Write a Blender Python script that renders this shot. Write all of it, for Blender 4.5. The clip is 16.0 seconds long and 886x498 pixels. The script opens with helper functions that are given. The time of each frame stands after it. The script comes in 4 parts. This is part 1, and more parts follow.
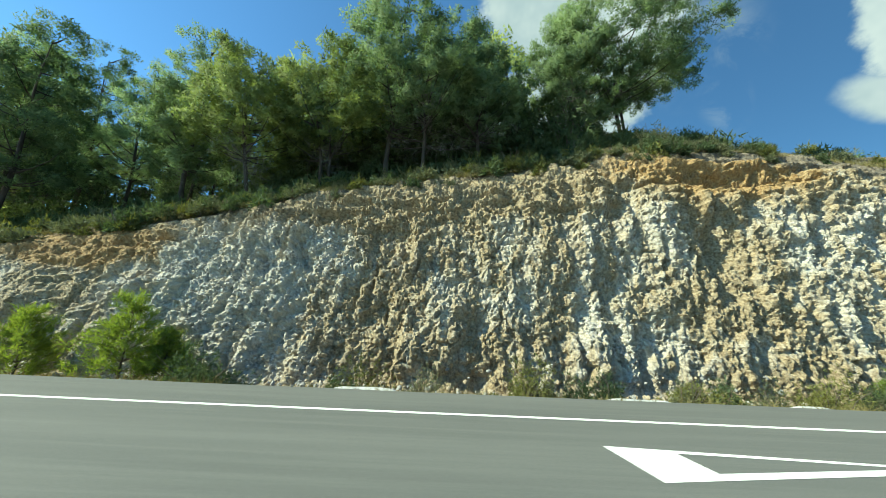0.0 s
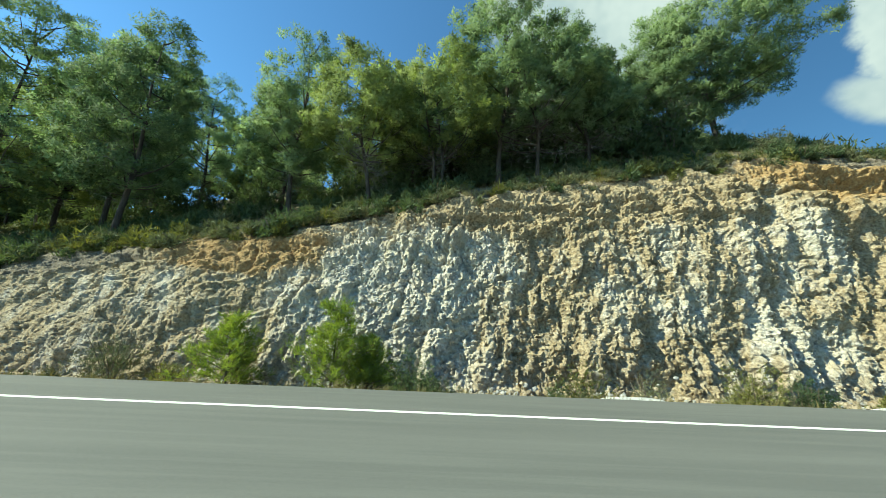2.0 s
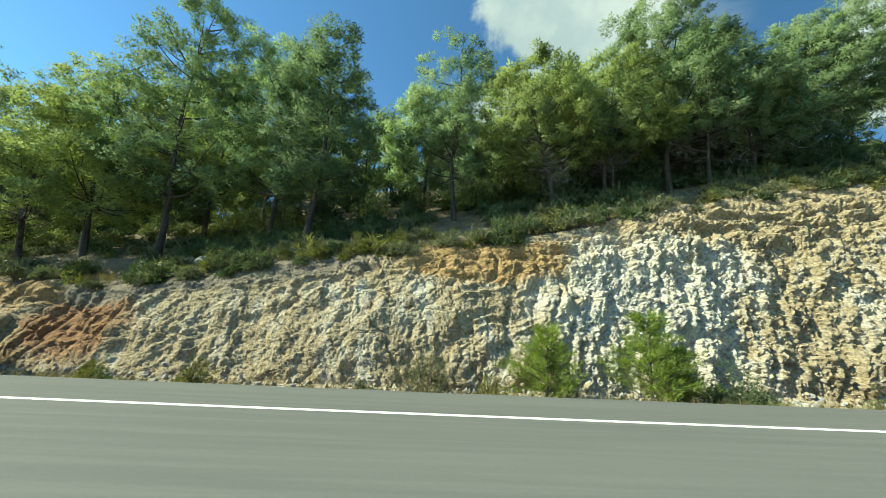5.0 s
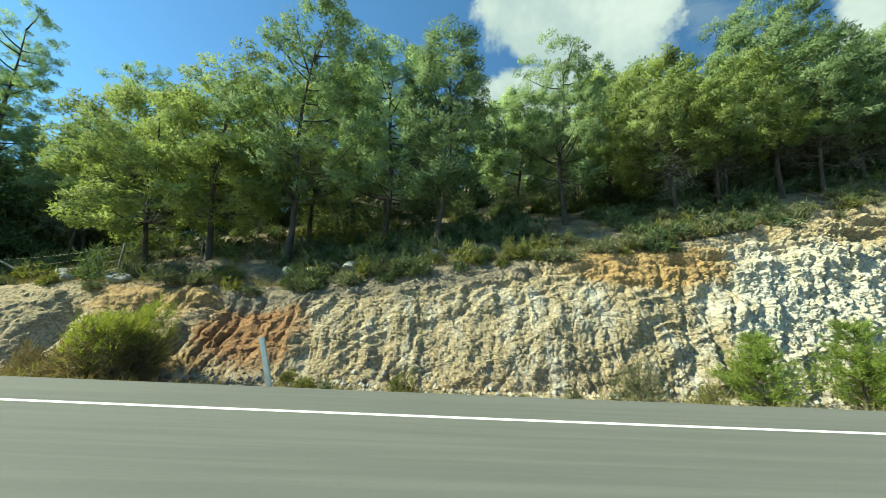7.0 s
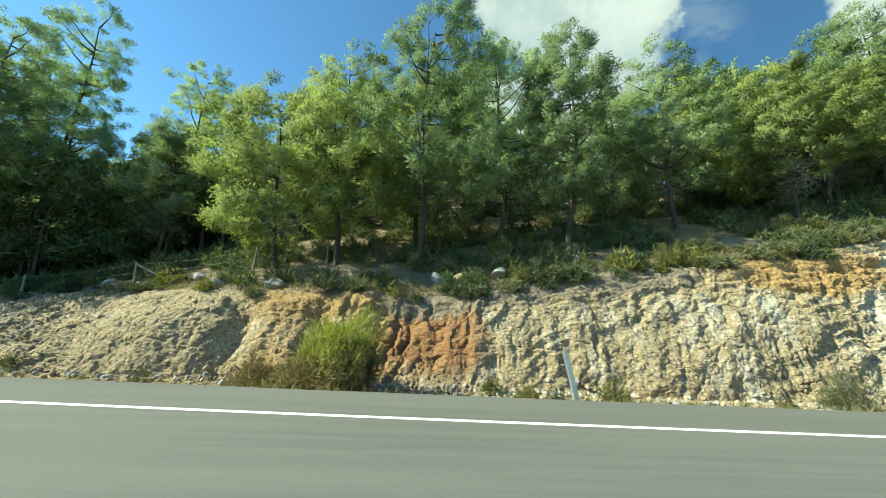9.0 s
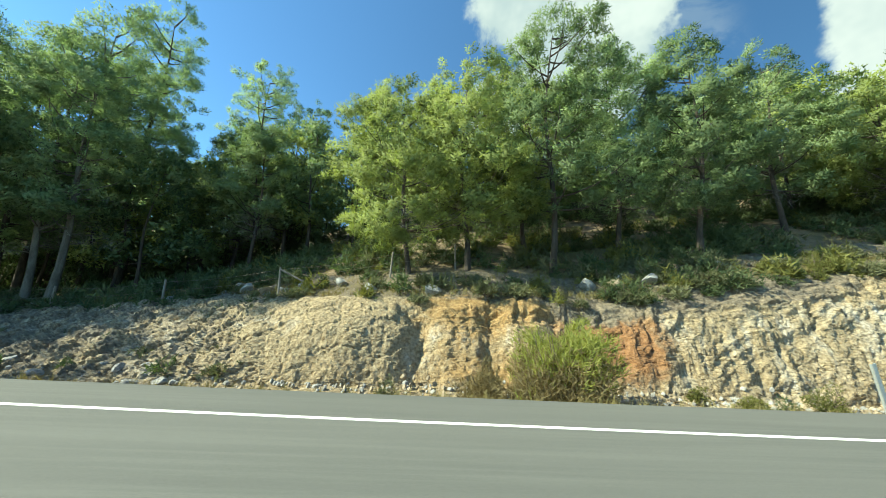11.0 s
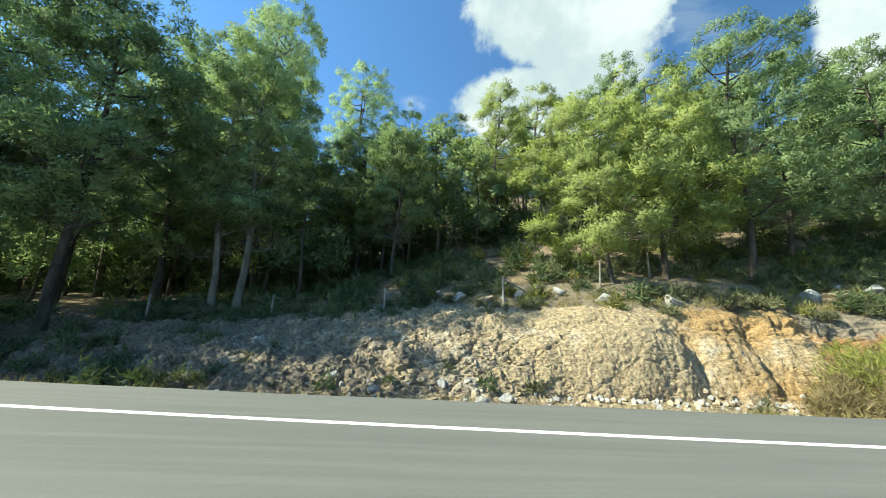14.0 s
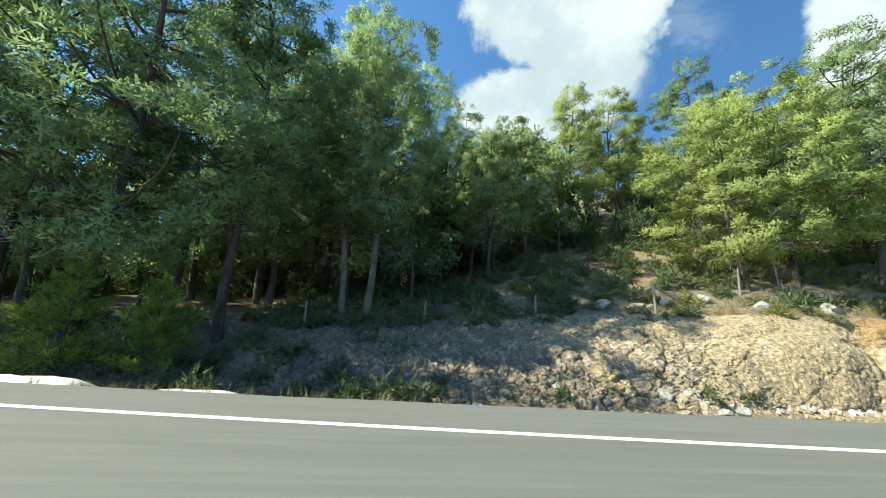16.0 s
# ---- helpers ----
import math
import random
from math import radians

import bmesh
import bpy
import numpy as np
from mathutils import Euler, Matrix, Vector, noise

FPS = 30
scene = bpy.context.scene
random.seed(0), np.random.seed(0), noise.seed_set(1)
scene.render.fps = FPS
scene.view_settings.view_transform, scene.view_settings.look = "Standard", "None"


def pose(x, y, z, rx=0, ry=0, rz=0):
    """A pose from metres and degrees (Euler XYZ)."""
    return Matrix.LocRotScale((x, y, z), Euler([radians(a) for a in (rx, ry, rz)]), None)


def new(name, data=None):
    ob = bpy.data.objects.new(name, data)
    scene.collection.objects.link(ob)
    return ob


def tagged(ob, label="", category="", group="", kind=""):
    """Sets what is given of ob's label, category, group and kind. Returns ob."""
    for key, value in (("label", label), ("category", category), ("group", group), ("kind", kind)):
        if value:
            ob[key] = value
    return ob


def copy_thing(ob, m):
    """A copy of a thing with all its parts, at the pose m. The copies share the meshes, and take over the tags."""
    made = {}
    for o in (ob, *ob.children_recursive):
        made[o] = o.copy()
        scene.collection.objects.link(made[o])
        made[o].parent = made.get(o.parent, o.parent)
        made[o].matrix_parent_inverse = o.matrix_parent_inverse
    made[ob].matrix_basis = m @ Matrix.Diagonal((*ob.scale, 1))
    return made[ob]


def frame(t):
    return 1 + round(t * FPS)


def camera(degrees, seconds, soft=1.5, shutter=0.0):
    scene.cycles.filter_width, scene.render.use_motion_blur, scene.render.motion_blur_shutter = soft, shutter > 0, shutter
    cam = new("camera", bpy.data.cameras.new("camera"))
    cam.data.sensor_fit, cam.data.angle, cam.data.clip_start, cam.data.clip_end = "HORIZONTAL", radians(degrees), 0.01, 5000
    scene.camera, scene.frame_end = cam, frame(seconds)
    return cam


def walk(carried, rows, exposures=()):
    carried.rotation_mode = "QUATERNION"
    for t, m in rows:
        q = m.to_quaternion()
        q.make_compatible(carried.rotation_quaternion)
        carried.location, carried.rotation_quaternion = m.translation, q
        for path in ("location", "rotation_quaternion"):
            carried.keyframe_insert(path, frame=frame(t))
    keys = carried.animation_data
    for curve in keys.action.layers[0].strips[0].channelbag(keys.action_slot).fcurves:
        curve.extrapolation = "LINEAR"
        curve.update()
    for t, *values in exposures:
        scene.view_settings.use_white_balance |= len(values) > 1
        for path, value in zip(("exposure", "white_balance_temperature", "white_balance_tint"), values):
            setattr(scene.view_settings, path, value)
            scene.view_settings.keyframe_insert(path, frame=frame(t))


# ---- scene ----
# the car drives along -x on a gentle right-hand curve; the camera looks out to +y
cam = camera(106.05, 16.0, 0.8, 0.26)
ROWS = [  # seconds, x, y, z, pitch, roll, yaw
    (0.0, 0.000, 0.000, 1.150, 11.966, -2.326, -0.350),
    (1.0, -3.500, 0.010, 1.150, 11.910, -2.312, -0.553),
    (2.0, -7.000, 0.039, 1.150, 11.859, -2.305, -0.765),
    (3.0, -10.500, 0.087, 1.149, 11.811, -2.304, -0.987),
    (4.0, -14.000, 0.155, 1.149, 11.767, -2.308, -1.218),
    (5.0, -17.500, 0.242, 1.148, 11.727, -2.319, -1.460),
    (6.0, -21.000, 0.349, 1.148, 11.691, -2.335, -1.710),
    (7.0, -24.500, 0.475, 1.147, 11.660, -2.358, -1.971),
    (8.0, -28.000, 0.620, 1.146, 11.632, -2.387, -2.241),
    (9.0, -31.500, 0.785, 1.145, 11.608, -2.422, -2.520),
    (10.0, -35.000, 0.969, 1.143, 11.587, -2.462, -2.810),
    (11.0, -38.500, 1.173, 1.142, 11.571, -2.509, -3.109),
    (12.0, -42.000, 1.396, 1.140, 11.559, -2.562, -3.417),
    (13.0, -45.500, 1.638, 1.139, 11.550, -2.620, -3.735),
    (14.0, -49.000, 1.900, 1.137, 11.545, -2.685, -4.063),
    (15.0, -52.500, 2.181, 1.135, 11.544, -2.756, -4.401),
    (16.0, -56.000, 2.481, 1.133, 11.547, -2.833, -4.748),
]
walk(cam, [(t, pose(x, y, z, 90 + pitch, roll, yaw)) for t, x, y, z, pitch, roll, yaw in ROWS],
     [(0.0, 0.93, 6650, -15), (8.0, 1.08, 7150, -16), (16.0, 1.33, 6800, -3)])

# ---- light and sky ----
SUN_DIR = Vector((-0.78, -0.17, 0.62)).normalized()  # afternoon sun, low over the road behind the trees on the left

sun = new("sun", bpy.data.lights.new("sun", "SUN"))
sun.data.energy, sun.data.angle, sun.data.color = 5.0, radians(0.53), (1.0, 0.93, 0.80)
sun.matrix_world = Matrix.Translation((0, 0, 60)) @ SUN_DIR.to_track_quat("Z", "Y").to_matrix().to_4x4()


class Net:
    """A small helper to wire shader nodes."""

    def __init__(self, tree):
        self.tree = tree
        tree.nodes.clear()

    def node(self, kind, **settings):
        n = self.tree.nodes.new(kind)
        for key, value in settings.items():
            if key == "op":
                n.operation = value
            elif key == "blend":
                n.blend_type = value
            elif key == "data":
                n.data_type = value
            elif key == "name":
                n.attribute_name = value
            elif key == "feature":
                n.feature = value
            elif key == "vector_type":
                n.vector_type = value
            elif key == "sky":
                n.sky_type = value
        return n

    def link(self, a, b):
        self.tree.links.new(a, b)

    def put(self, value, socket):
        if hasattr(value, "is_output"):
            self.link(value, socket)
        else:
            socket.default_value = value

    def math(self, op, a, b=0.0, clamp=False):
        n = self.node("ShaderNodeMath", op=op)
        n.use_clamp = clamp
        self.put(a, n.inputs[0]), self.put(b, n.inputs[1])
        return n.outputs[0]

    def vec(self, op, a, b):
        n = self.node("ShaderNodeVectorMath", op=op)
        self.put(a, n.inputs[0]), self.put(b, n.inputs[1])
        return n.outputs["Value"] if op == "DOT_PRODUCT" else n.outputs["Vector"]

    def mix(self, fac, a, b, blend="MIX"):
        n = self.node("ShaderNodeMix", data="RGBA", blend=blend)
        self.put(fac, n.inputs[0]), self.put(a, n.inputs[6]), self.put(b, n.inputs[7])
        return n.outputs[2]

    def noise(self, vector, scale, detail=4.0, rough=0.55, warp=0.0):
        n = self.node("ShaderNodeTexNoise")
        if vector is not None:
            self.link(vector, n.inputs["Vector"])
        n.inputs["Scale"].default_value, n.inputs["Detail"].default_value = scale, detail
        n.inputs["Roughness"].default_value, n.inputs["Distortion"].default_value = rough, warp
        return n.outputs["Fac"]

    def ramp(self, fac, low, high, a=0.0, b=1.0):
        n = self.node("ShaderNodeMapRange")
        n.interpolation_type = "SMOOTHSTEP"
        self.put(fac, n.inputs["Value"])
        for key, v in (("From Min", low), ("From Max", high), ("To Min", a), ("To Max", b)):
            n.inputs[key].default_value = v
        return n.outputs["Result"]

    def bump(self, height, strength, distance):
        n = self.node("ShaderNodeBump")
        self.link(height, n.inputs["Height"])
        n.inputs["Strength"].default_value, n.inputs["Distance"].default_value = strength, distance
        return n.outputs["Normal"]

    def object_space(self, scale=(1, 1, 1)):
        t, m = self.node("ShaderNodeTexCoord"), self.node("ShaderNodeMapping")
        self.link(t.outputs["Object"], m.inputs["Vector"])
        m.inputs["Scale"].default_value = scale
        return m.outputs["Vector"]

    def place(self, scale=(1, 1, 1)):
        g, m = self.node("ShaderNodeNewGeometry"), self.node("ShaderNodeMapping")
        self.link(g.outputs["Position"], m.inputs["Vector"])
        m.inputs["Scale"].default_value = scale
        return m.outputs["Vector"]


def c4(r, g, b):
    return (r, g, b, 1.0)


def build_world():
    """Clear blue Nishita sky with a few white cumulus clouds in the +y sky and scattered ones elsewhere."""
    world = bpy.data.worlds.new("sky")
    scene.world = world
    world.use_nodes = True
    n = Net(world.node_tree)
    sky = n.node("ShaderNodeTexSky", sky="NISHITA")
    sky.sun_disc = False
    sky.sun_elevation = math.asin(SUN_DIR.z)
    sky.sun_rotation = math.atan2(SUN_DIR.x, SUN_DIR.y)
    sky.altitude, sky.air_density, sky.dust_density, sky.ozone_density = 700, 0.9, 0.15, 2.0
    way = n.node("ShaderNodeTexCoord").outputs["Generated"]
    ahead = n.math("MAXIMUM", n.vec("DOT_PRODUCT", way, (0.0299, 0.979, 0.2014)), 0.05)
    u = n.math("DIVIDE", n.vec("DOT_PRODUCT", way, (0.9984, -0.0391, 0.0416)), ahead)
    v = n.math("DIVIDE", n.vec("DOT_PRODUCT", way, (-0.0486, -0.1999, 0.9786)), ahead)
    rough = n.math("SUBTRACT", n.noise(way, 7.0, 7.0, 0.62, 0.3), 0.5)
    fine = n.math("SUBTRACT", n.noise(way, 22.0, 5.0, 0.6), 0.5)

    def blob(cu, cv, ru, rv, edge):
        a = n.math("DIVIDE", n.math("SUBTRACT", u, cu), ru)
        b = n.math("DIVIDE", n.math("SUBTRACT", v, cv), rv)
        d = n.math("SQRT", n.math("ADD", n.math("MULTIPLY", a, a), n.math("MULTIPLY", b, b)))
        d = n.math("ADD", d, n.math("ADD", n.math("MULTIPLY", rough, -0.75), n.math("MULTIPLY", fine, -0.28)))
        return n.ramp(d, 1.0 - edge, 1.0 + edge, 1.0, 0.0)

    cover = blob(0.42, 0.80, 0.33, 0.27, 0.10)
    for args in ((0.30, 0.42, 0.25, 0.13, 0.10), (0.48, 0.60, 0.17, 0.18, 0.16), (1.50, 0.68, 0.33, 0.36, 0.10), (1.30, 0.44, 0.17, 0.07, 0.30)):
        cover = n.math("MAXIMUM", cover, blob(*args))
    thin = n.math("MULTIPLY", blob(0.68, 0.68, 0.20, 0.20, 0.5), 0.22)
    thin = n.math("MAXIMUM", thin, n.math("MULTIPLY", blob(0.80, 0.44, 0.06, 0.09, 0.6), 0.25))
    thin = n.math("MAXIMUM", thin, n.math("MULTIPLY", blob(-0.05, 0.43, 0.05, 0.022, 0.6), 0.35))
    thin = n.math("MULTIPLY", thin, n.ramp(n.noise(way, 9.0, 6.0, 0.65, 0.6), 0.40, 0.62))
    cover = n.math("MAXIMUM", cover, thin)
    front = n.ramp(n.vec("DOT_PRODUCT", way, (0.0299, 0.979, 0.2014)), 0.05, 0.2)
    cover = n.math("MULTIPLY", cover, front)
    # scattered clouds behind the camera, over the other side of the valley
    behind = n.math("MULTIPLY", n.ramp(n.noise(way, 2.4, 6.0, 0.6), 0.60, 0.68), n.ramp(n.vec("DOT_PRODUCT", way, (0.0, -1.0, 0.0)), 0.0, 0.3))
    cover = n.math("MAXIMUM", cover, behind)
    shade = n.ramp(n.noise(way, 5.0, 4.0, 0.6), 0.35, 0.7)
    cloud = n.mix(shade, c4(2.75, 3.25, 3.75), c4(4.1, 4.4, 4.7))
    glow = n.ramp(n.vec("DOT_PRODUCT", way, tuple(SUN_DIR)), -0.75, 0.55, 0.68, 1.42)
    blue = n.vec("SCALE", sky.outputs[0], (0, 0, 0))
    n.put(glow, blue.node.inputs["Scale"])
    colour = n.mix(cover, n.mix(1.0, blue, c4(0.60, 0.84, 1.04), "MULTIPLY"), cloud)
    back = n.node("ShaderNodeBackground")
    n.link(colour, back.inputs["Color"])
    back.inputs["Strength"].default_value = 0.098
    out = n.node("ShaderNodeOutputWorld")
    n.link(back.outputs[0], out.inputs["Surface"])


build_world()

# ---- materials ----


def material(name):
    m = bpy.data.materials.new(name)
    m.use_nodes = True
    n = Net(m.node_tree)
    out, p = n.node("ShaderNodeOutputMaterial"), n.node("ShaderNodeBsdfPrincipled")
    n.link(p.outputs[0], out.inputs["Surface"])
    return m, n, p, out


def mat_asphalt():
    m, n, p, _ = material("asphalt")
    at = n.place()
    grain, patch = n.noise(at, 90.0, 3.0, 0.7), n.noise(n.place((0.12, 0.9, 1)), 1.0, 5.0, 0.6)
    streak = n.noise(n.place((0.18, 5.0, 1)), 1.0, 5.0, 0.65)
    col = n.mix(n.ramp(patch, 0.3, 0.7), c4(0.118, 0.123, 0.113), c4(0.145, 0.149, 0.136))
    col = n.mix(n.math("MULTIPLY", n.ramp(streak, 0.42, 0.68), 0.6), col, c4(0.166, 0.171, 0.155))
    col = n.mix(n.math("MULTIPLY", n.ramp(grain, 0.35, 0.75), 0.45), col, c4(0.06, 0.062, 0.058))
    n.link(col, p.inputs["Base Color"])
    p.inputs["Roughness"].default_value = 0.82
    n.link(n.bump(grain, 0.35, 0.006), p.inputs["Normal"])
    return m


def mat_paint():
    m, n, p, _ = material("road_paint")
    at = n.place()
    worn = n.ramp(n.noise(at, 30.0, 5.0, 0.7), 0.60, 0.78)
    col = n.mix(worn, c4(0.82, 0.83, 0.79), c4(0.42, 0.43, 0.40))
    n.link(col, p.inputs["Base Color"])
    p.inputs["Roughness"].default_value = 0.6
    return m


def attribute(n, name):
    return n.node("ShaderNodeAttribute", name=name).outputs["Fac"]


def mat_rock():
    """Weathered limestone: white-grey, tan stained, orange clay where the cut meets the soil."""
    m, n, p, _ = material("limestone")
    at = n.place()
    mid, fine = n.noise(at, 1.7, 6.0, 0.62, 0.4), n.noise(at, 9.0, 6.0, 0.65)
    tiny = n.noise(at, 34.0, 4.0, 0.6)
    # fine also drives the bump; shade of its hollows is put into the colour
    grey = n.mix(n.ramp(fine, 0.32, 0.68), c4(0.225, 0.208, 0.182), c4(0.68, 0.635, 0.545))
    pale = n.mix(n.ramp(mid, 0.42, 0.58), grey, c4(0.53, 0.475, 0.37))
    tan = n.mix(n.ramp(fine, 0.3, 0.7), c4(0.19, 0.138, 0.074), c4(0.48, 0.385, 0.24))
    streaks = n.noise(n.place((1.6, 1.6, 0.30)), 1.0, 5.0, 0.6, 0.5)
    tan_mask = n.math("ADD", attribute(n, "tan"), n.math("MULTIPLY", n.math("SUBTRACT", streaks, 0.5), 1.5))
    col = n.mix(n.ramp(tan_mask, 0.28, 0.80), pale, tan)
    orange = n.mix(n.ramp(fine, 0.3, 0.72), c4(0.24, 0.140, 0.050), c4(0.46, 0.31, 0.14))
    om = n.math("ADD", attribute(n, "orange"), n.math("MULTIPLY", n.math("SUBTRACT", mid, 0.5), 1.1))
    col = n.mix(n.ramp(om, 0.32, 0.85), col, orange)
    red = n.mix(n.ramp(fine, 0.3, 0.72), c4(0.19, 0.088, 0.034), c4(0.35, 0.190, 0.088))
    rm = n.math("ADD", attribute(n, "red"), n.math("MULTIPLY", n.math("SUBTRACT", mid, 0.5), 1.0))
    col = n.mix(n.ramp(rm, 0.32, 0.85), col, red)
    soil = n.mix(n.ramp(fine, 0.3, 0.7), c4(0.12, 0.098, 0.070), c4(0.27, 0.220, 0.155))
    sm = n.math("ADD", attribute(n, "soil"), n.math("MULTIPLY", n.math("SUBTRACT", mid, 0.5), 1.0))
    col = n.mix(n.ramp(sm, 0.40, 0.62), col, soil)
    # dark speckle: shade of small crevices, painted in
    col = n.mix(n.math("MULTIPLY", n.ramp(tiny, 0.50, 0.72), 0.45), col, c4(0.13, 0.12, 0.10))
    n.link(col, p.inputs["Base Color"])
    p.inputs["Roughness"].default_value = 0.93
    h = n.math("ADD", n.math("MULTIPLY", fine, 0.7), n.math("MULTIPLY", tiny, 0.3))
    n.link(n.bump(h, 1.0, 0.14), p.inputs["Normal"])
    return m


def mat_soil():
    m, n, p, _ = material("forest_floor")
    at = n.place()
    big, mid, fine = n.noise(at, 0.22, 4.0, 0.6), n.noise(at, 1.3, 5.0, 0.6), n.noise(at, 14.0, 5.0, 0.7)
    col = n.mix(n.ramp(mid, 0.35, 0.65), c4(0.105, 0.080, 0.050), c4(0.25, 0.185, 0.115))
    col = n.mix(n.ramp(big, 0.50, 0.66), col, c4(0.110, 0.105, 0.048))
    col = n.mix(n.math("MULTIPLY", n.ramp(fine, 0.5, 0.75), 0.6), col, c4(0.30, 0.24, 0.155))
    n.link(col, p.inputs["Base Color"])
    p.inputs["Roughness"].default_value = 0.95
    n.link(n.bump(n.math("ADD", mid, fine), 0.8, 0.12), p.inputs["Normal"])
    return m


def mat_leaf(name, dark, light, through_colour, amount=0.35):
    """Thin foliage: diffuse blades that let some light through; tint varies from clump to clump and tree to tree."""
    m, n, p, out = material(name)
    who = n.node("ShaderNodeObjectInfo").outputs["Random"]
    isle = n.node("ShaderNodeNewGeometry").outputs["Random Per Island"]
    cl = n.noise(n.object_space(), 1.1, 4.0, 0.65)
    f = n.math("ADD", n.math("MULTIPLY", isle, 0.10), n.math("ADD", n.math("MULTIPLY", cl, 1.03), n.math("MULTIPLY", who, 0.25)))
    col = n.mix(n.ramp(f, 0.35, 1.0), c4(*dark), c4(*light))
    n.link(col, p.inputs["Base Color"])
    p.inputs["Roughness"].default_value = 0.75
    p.inputs["Specular IOR Level"].default_value = 0.12
    t = n.node("ShaderNodeBsdfTranslucent")
    n.link(n.mix(1.0, col, c4(*through_colour), "MULTIPLY"), t.inputs["Color"])
    mixer = n.node("ShaderNodeMixShader")
    mixer.inputs[0].default_value = amount
    n.link(p.outputs[0], mixer.inputs[1]), n.link(t.outputs[0], mixer.inputs[2])
    n.link(mixer.outputs[0], out.inputs["Surface"])
    return m


def mat_two(name, a, b, scale, stretch=(1, 1, 1), rough=0.85, relief=0.02, strength=0.6, metal=0.0):
    m, n, p, _ = material(name)
    at = n.object_space(stretch)
    mid, fine = n.noise(at, scale, 5.0, 0.62), n.noise(at, scale * 6, 4.0, 0.6)
    col = n.mix(n.ramp(n.math("ADD", n.math("MULTIPLY", mid, 0.7), n.math("MULTIPLY", fine, 0.3)), 0.35, 0.65), c4(*a), c4(*b))
    n.link(col, p.inputs["Base Color"])
    p.inputs["Roughness"].default_value, p.inputs["Metallic"].default_value = rough, metal
    n.link(n.bump(n.math("ADD", mid, fine), strength, relief), p.inputs["Normal"])
    return m


ASPHALT, PAINT, ROCK, SOIL = mat_asphalt(), mat_paint(), mat_rock(), mat_soil()
BARK = mat_two("pine_bark", (0.030, 0.024, 0.019), (0.10, 0.078, 0.062), 4.0, (1, 1, 0.25), 0.95, 0.04)
PALE_BARK = mat_two("grey_bark", (0.085, 0.074, 0.060), (0.20, 0.18, 0.15), 4.0, (1, 1, 0.25), 0.95, 0.03)
DEAD_TWIG = mat_two("dead_pine_twigs", (0.14, 0.125, 0.105), (0.30, 0.28, 0.24), 6.0)
TWIG = mat_two("dry_twigs", (0.07, 0.055, 0.04), (0.18, 0.14, 0.10), 6.0)
NEEDLE = mat_leaf("pine_needles", (0.080, 0.119, 0.059), (0.239, 0.308, 0.155), (1.28, 1.45, 0.85), 0.34)
# paler than NEEDLE: haze and fill light on shaded crowns put into the colour
NEEDLE_LIFTED = mat_leaf("lifted_pine_needles", (0.130, 0.188, 0.092), (0.357, 0.446, 0.226), (1.28, 1.45, 0.98), 0.36)
# yellower, paler copy: sun on the brightest crowns put into the colour
NEEDLE_BRIGHT = mat_leaf("sunny_pine_needles", (0.143, 0.178, 0.068), (0.388, 0.441, 0.172), (1.35, 1.45, 0.8), 0.40)
SAPLING = mat_leaf("sapling_needles", (0.090, 0.135, 0.034), (0.25, 0.31, 0.085), (1.4, 1.4, 0.5), 0.46)
SHRUB_GREEN = mat_leaf("shrub_leaves", (0.039, 0.062, 0.033), (0.127, 0.161, 0.081), (1.2, 1.3, 0.65), 0.32)
SHRUB_GREY = mat_leaf("grey_green_leaves", (0.081, 0.092, 0.050), (0.213, 0.218, 0.124), (1.1, 1.2, 0.7), 0.25)
SHRUB_YELLOW = mat_leaf("yellow_green_leaves", (0.085, 0.096, 0.034), (0.22, 0.222, 0.078), (1.2, 1.2, 0.5), 0.34)
BROOM_GREEN = mat_leaf("broom_stems", (0.150, 0.168, 0.050), (0.33, 0.345, 0.11), (1.2, 1.3, 0.5), 0.42)
BROOM_DRY = mat_leaf("dry_broom_stems", (0.14, 0.115, 0.06), (0.31, 0.26, 0.14), (1.1, 1.0, 0.7), 0.32)
GRASS = mat_leaf("dry_grass", (0.12, 0.11, 0.045), (0.30, 0.26, 0.12), (1.1, 1.0, 0.6), 0.30)
STONE = mat_two("loose_limestone", (0.17, 0.17, 0.168), (0.40, 0.395, 0.37), 3.0, rough=0.93, relief=0.05)
STONE_TAN = mat_two("stained_limestone", (0.19, 0.15, 0.10), (0.42, 0.35, 0.25), 3.0, rough=0.93, relief=0.05)
CONCRETE = mat_two("concrete", (0.42, 0.43, 0.42), (0.60, 0.60, 0.58), 2.5, rough=0.9, relief=0.01)
WOOD = mat_two("weathered_wood", (0.115, 0.100, 0.083), (0.25, 0.23, 0.20), 5.0, (1, 1, 0.2), 0.9, 0.02)
GALVANISED = mat_two("galvanised_steel", (0.42, 0.45, 0.44), (0.60, 0.63, 0.61), 5.0, rough=0.5, relief=0.003, metal=0.6)
WIRE = mat_two("rusty_wire", (0.14, 0.11, 0.09), (0.25, 0.22, 0.19), 9.0, rough=0.7, metal=0.6)

# ---- shapes ----


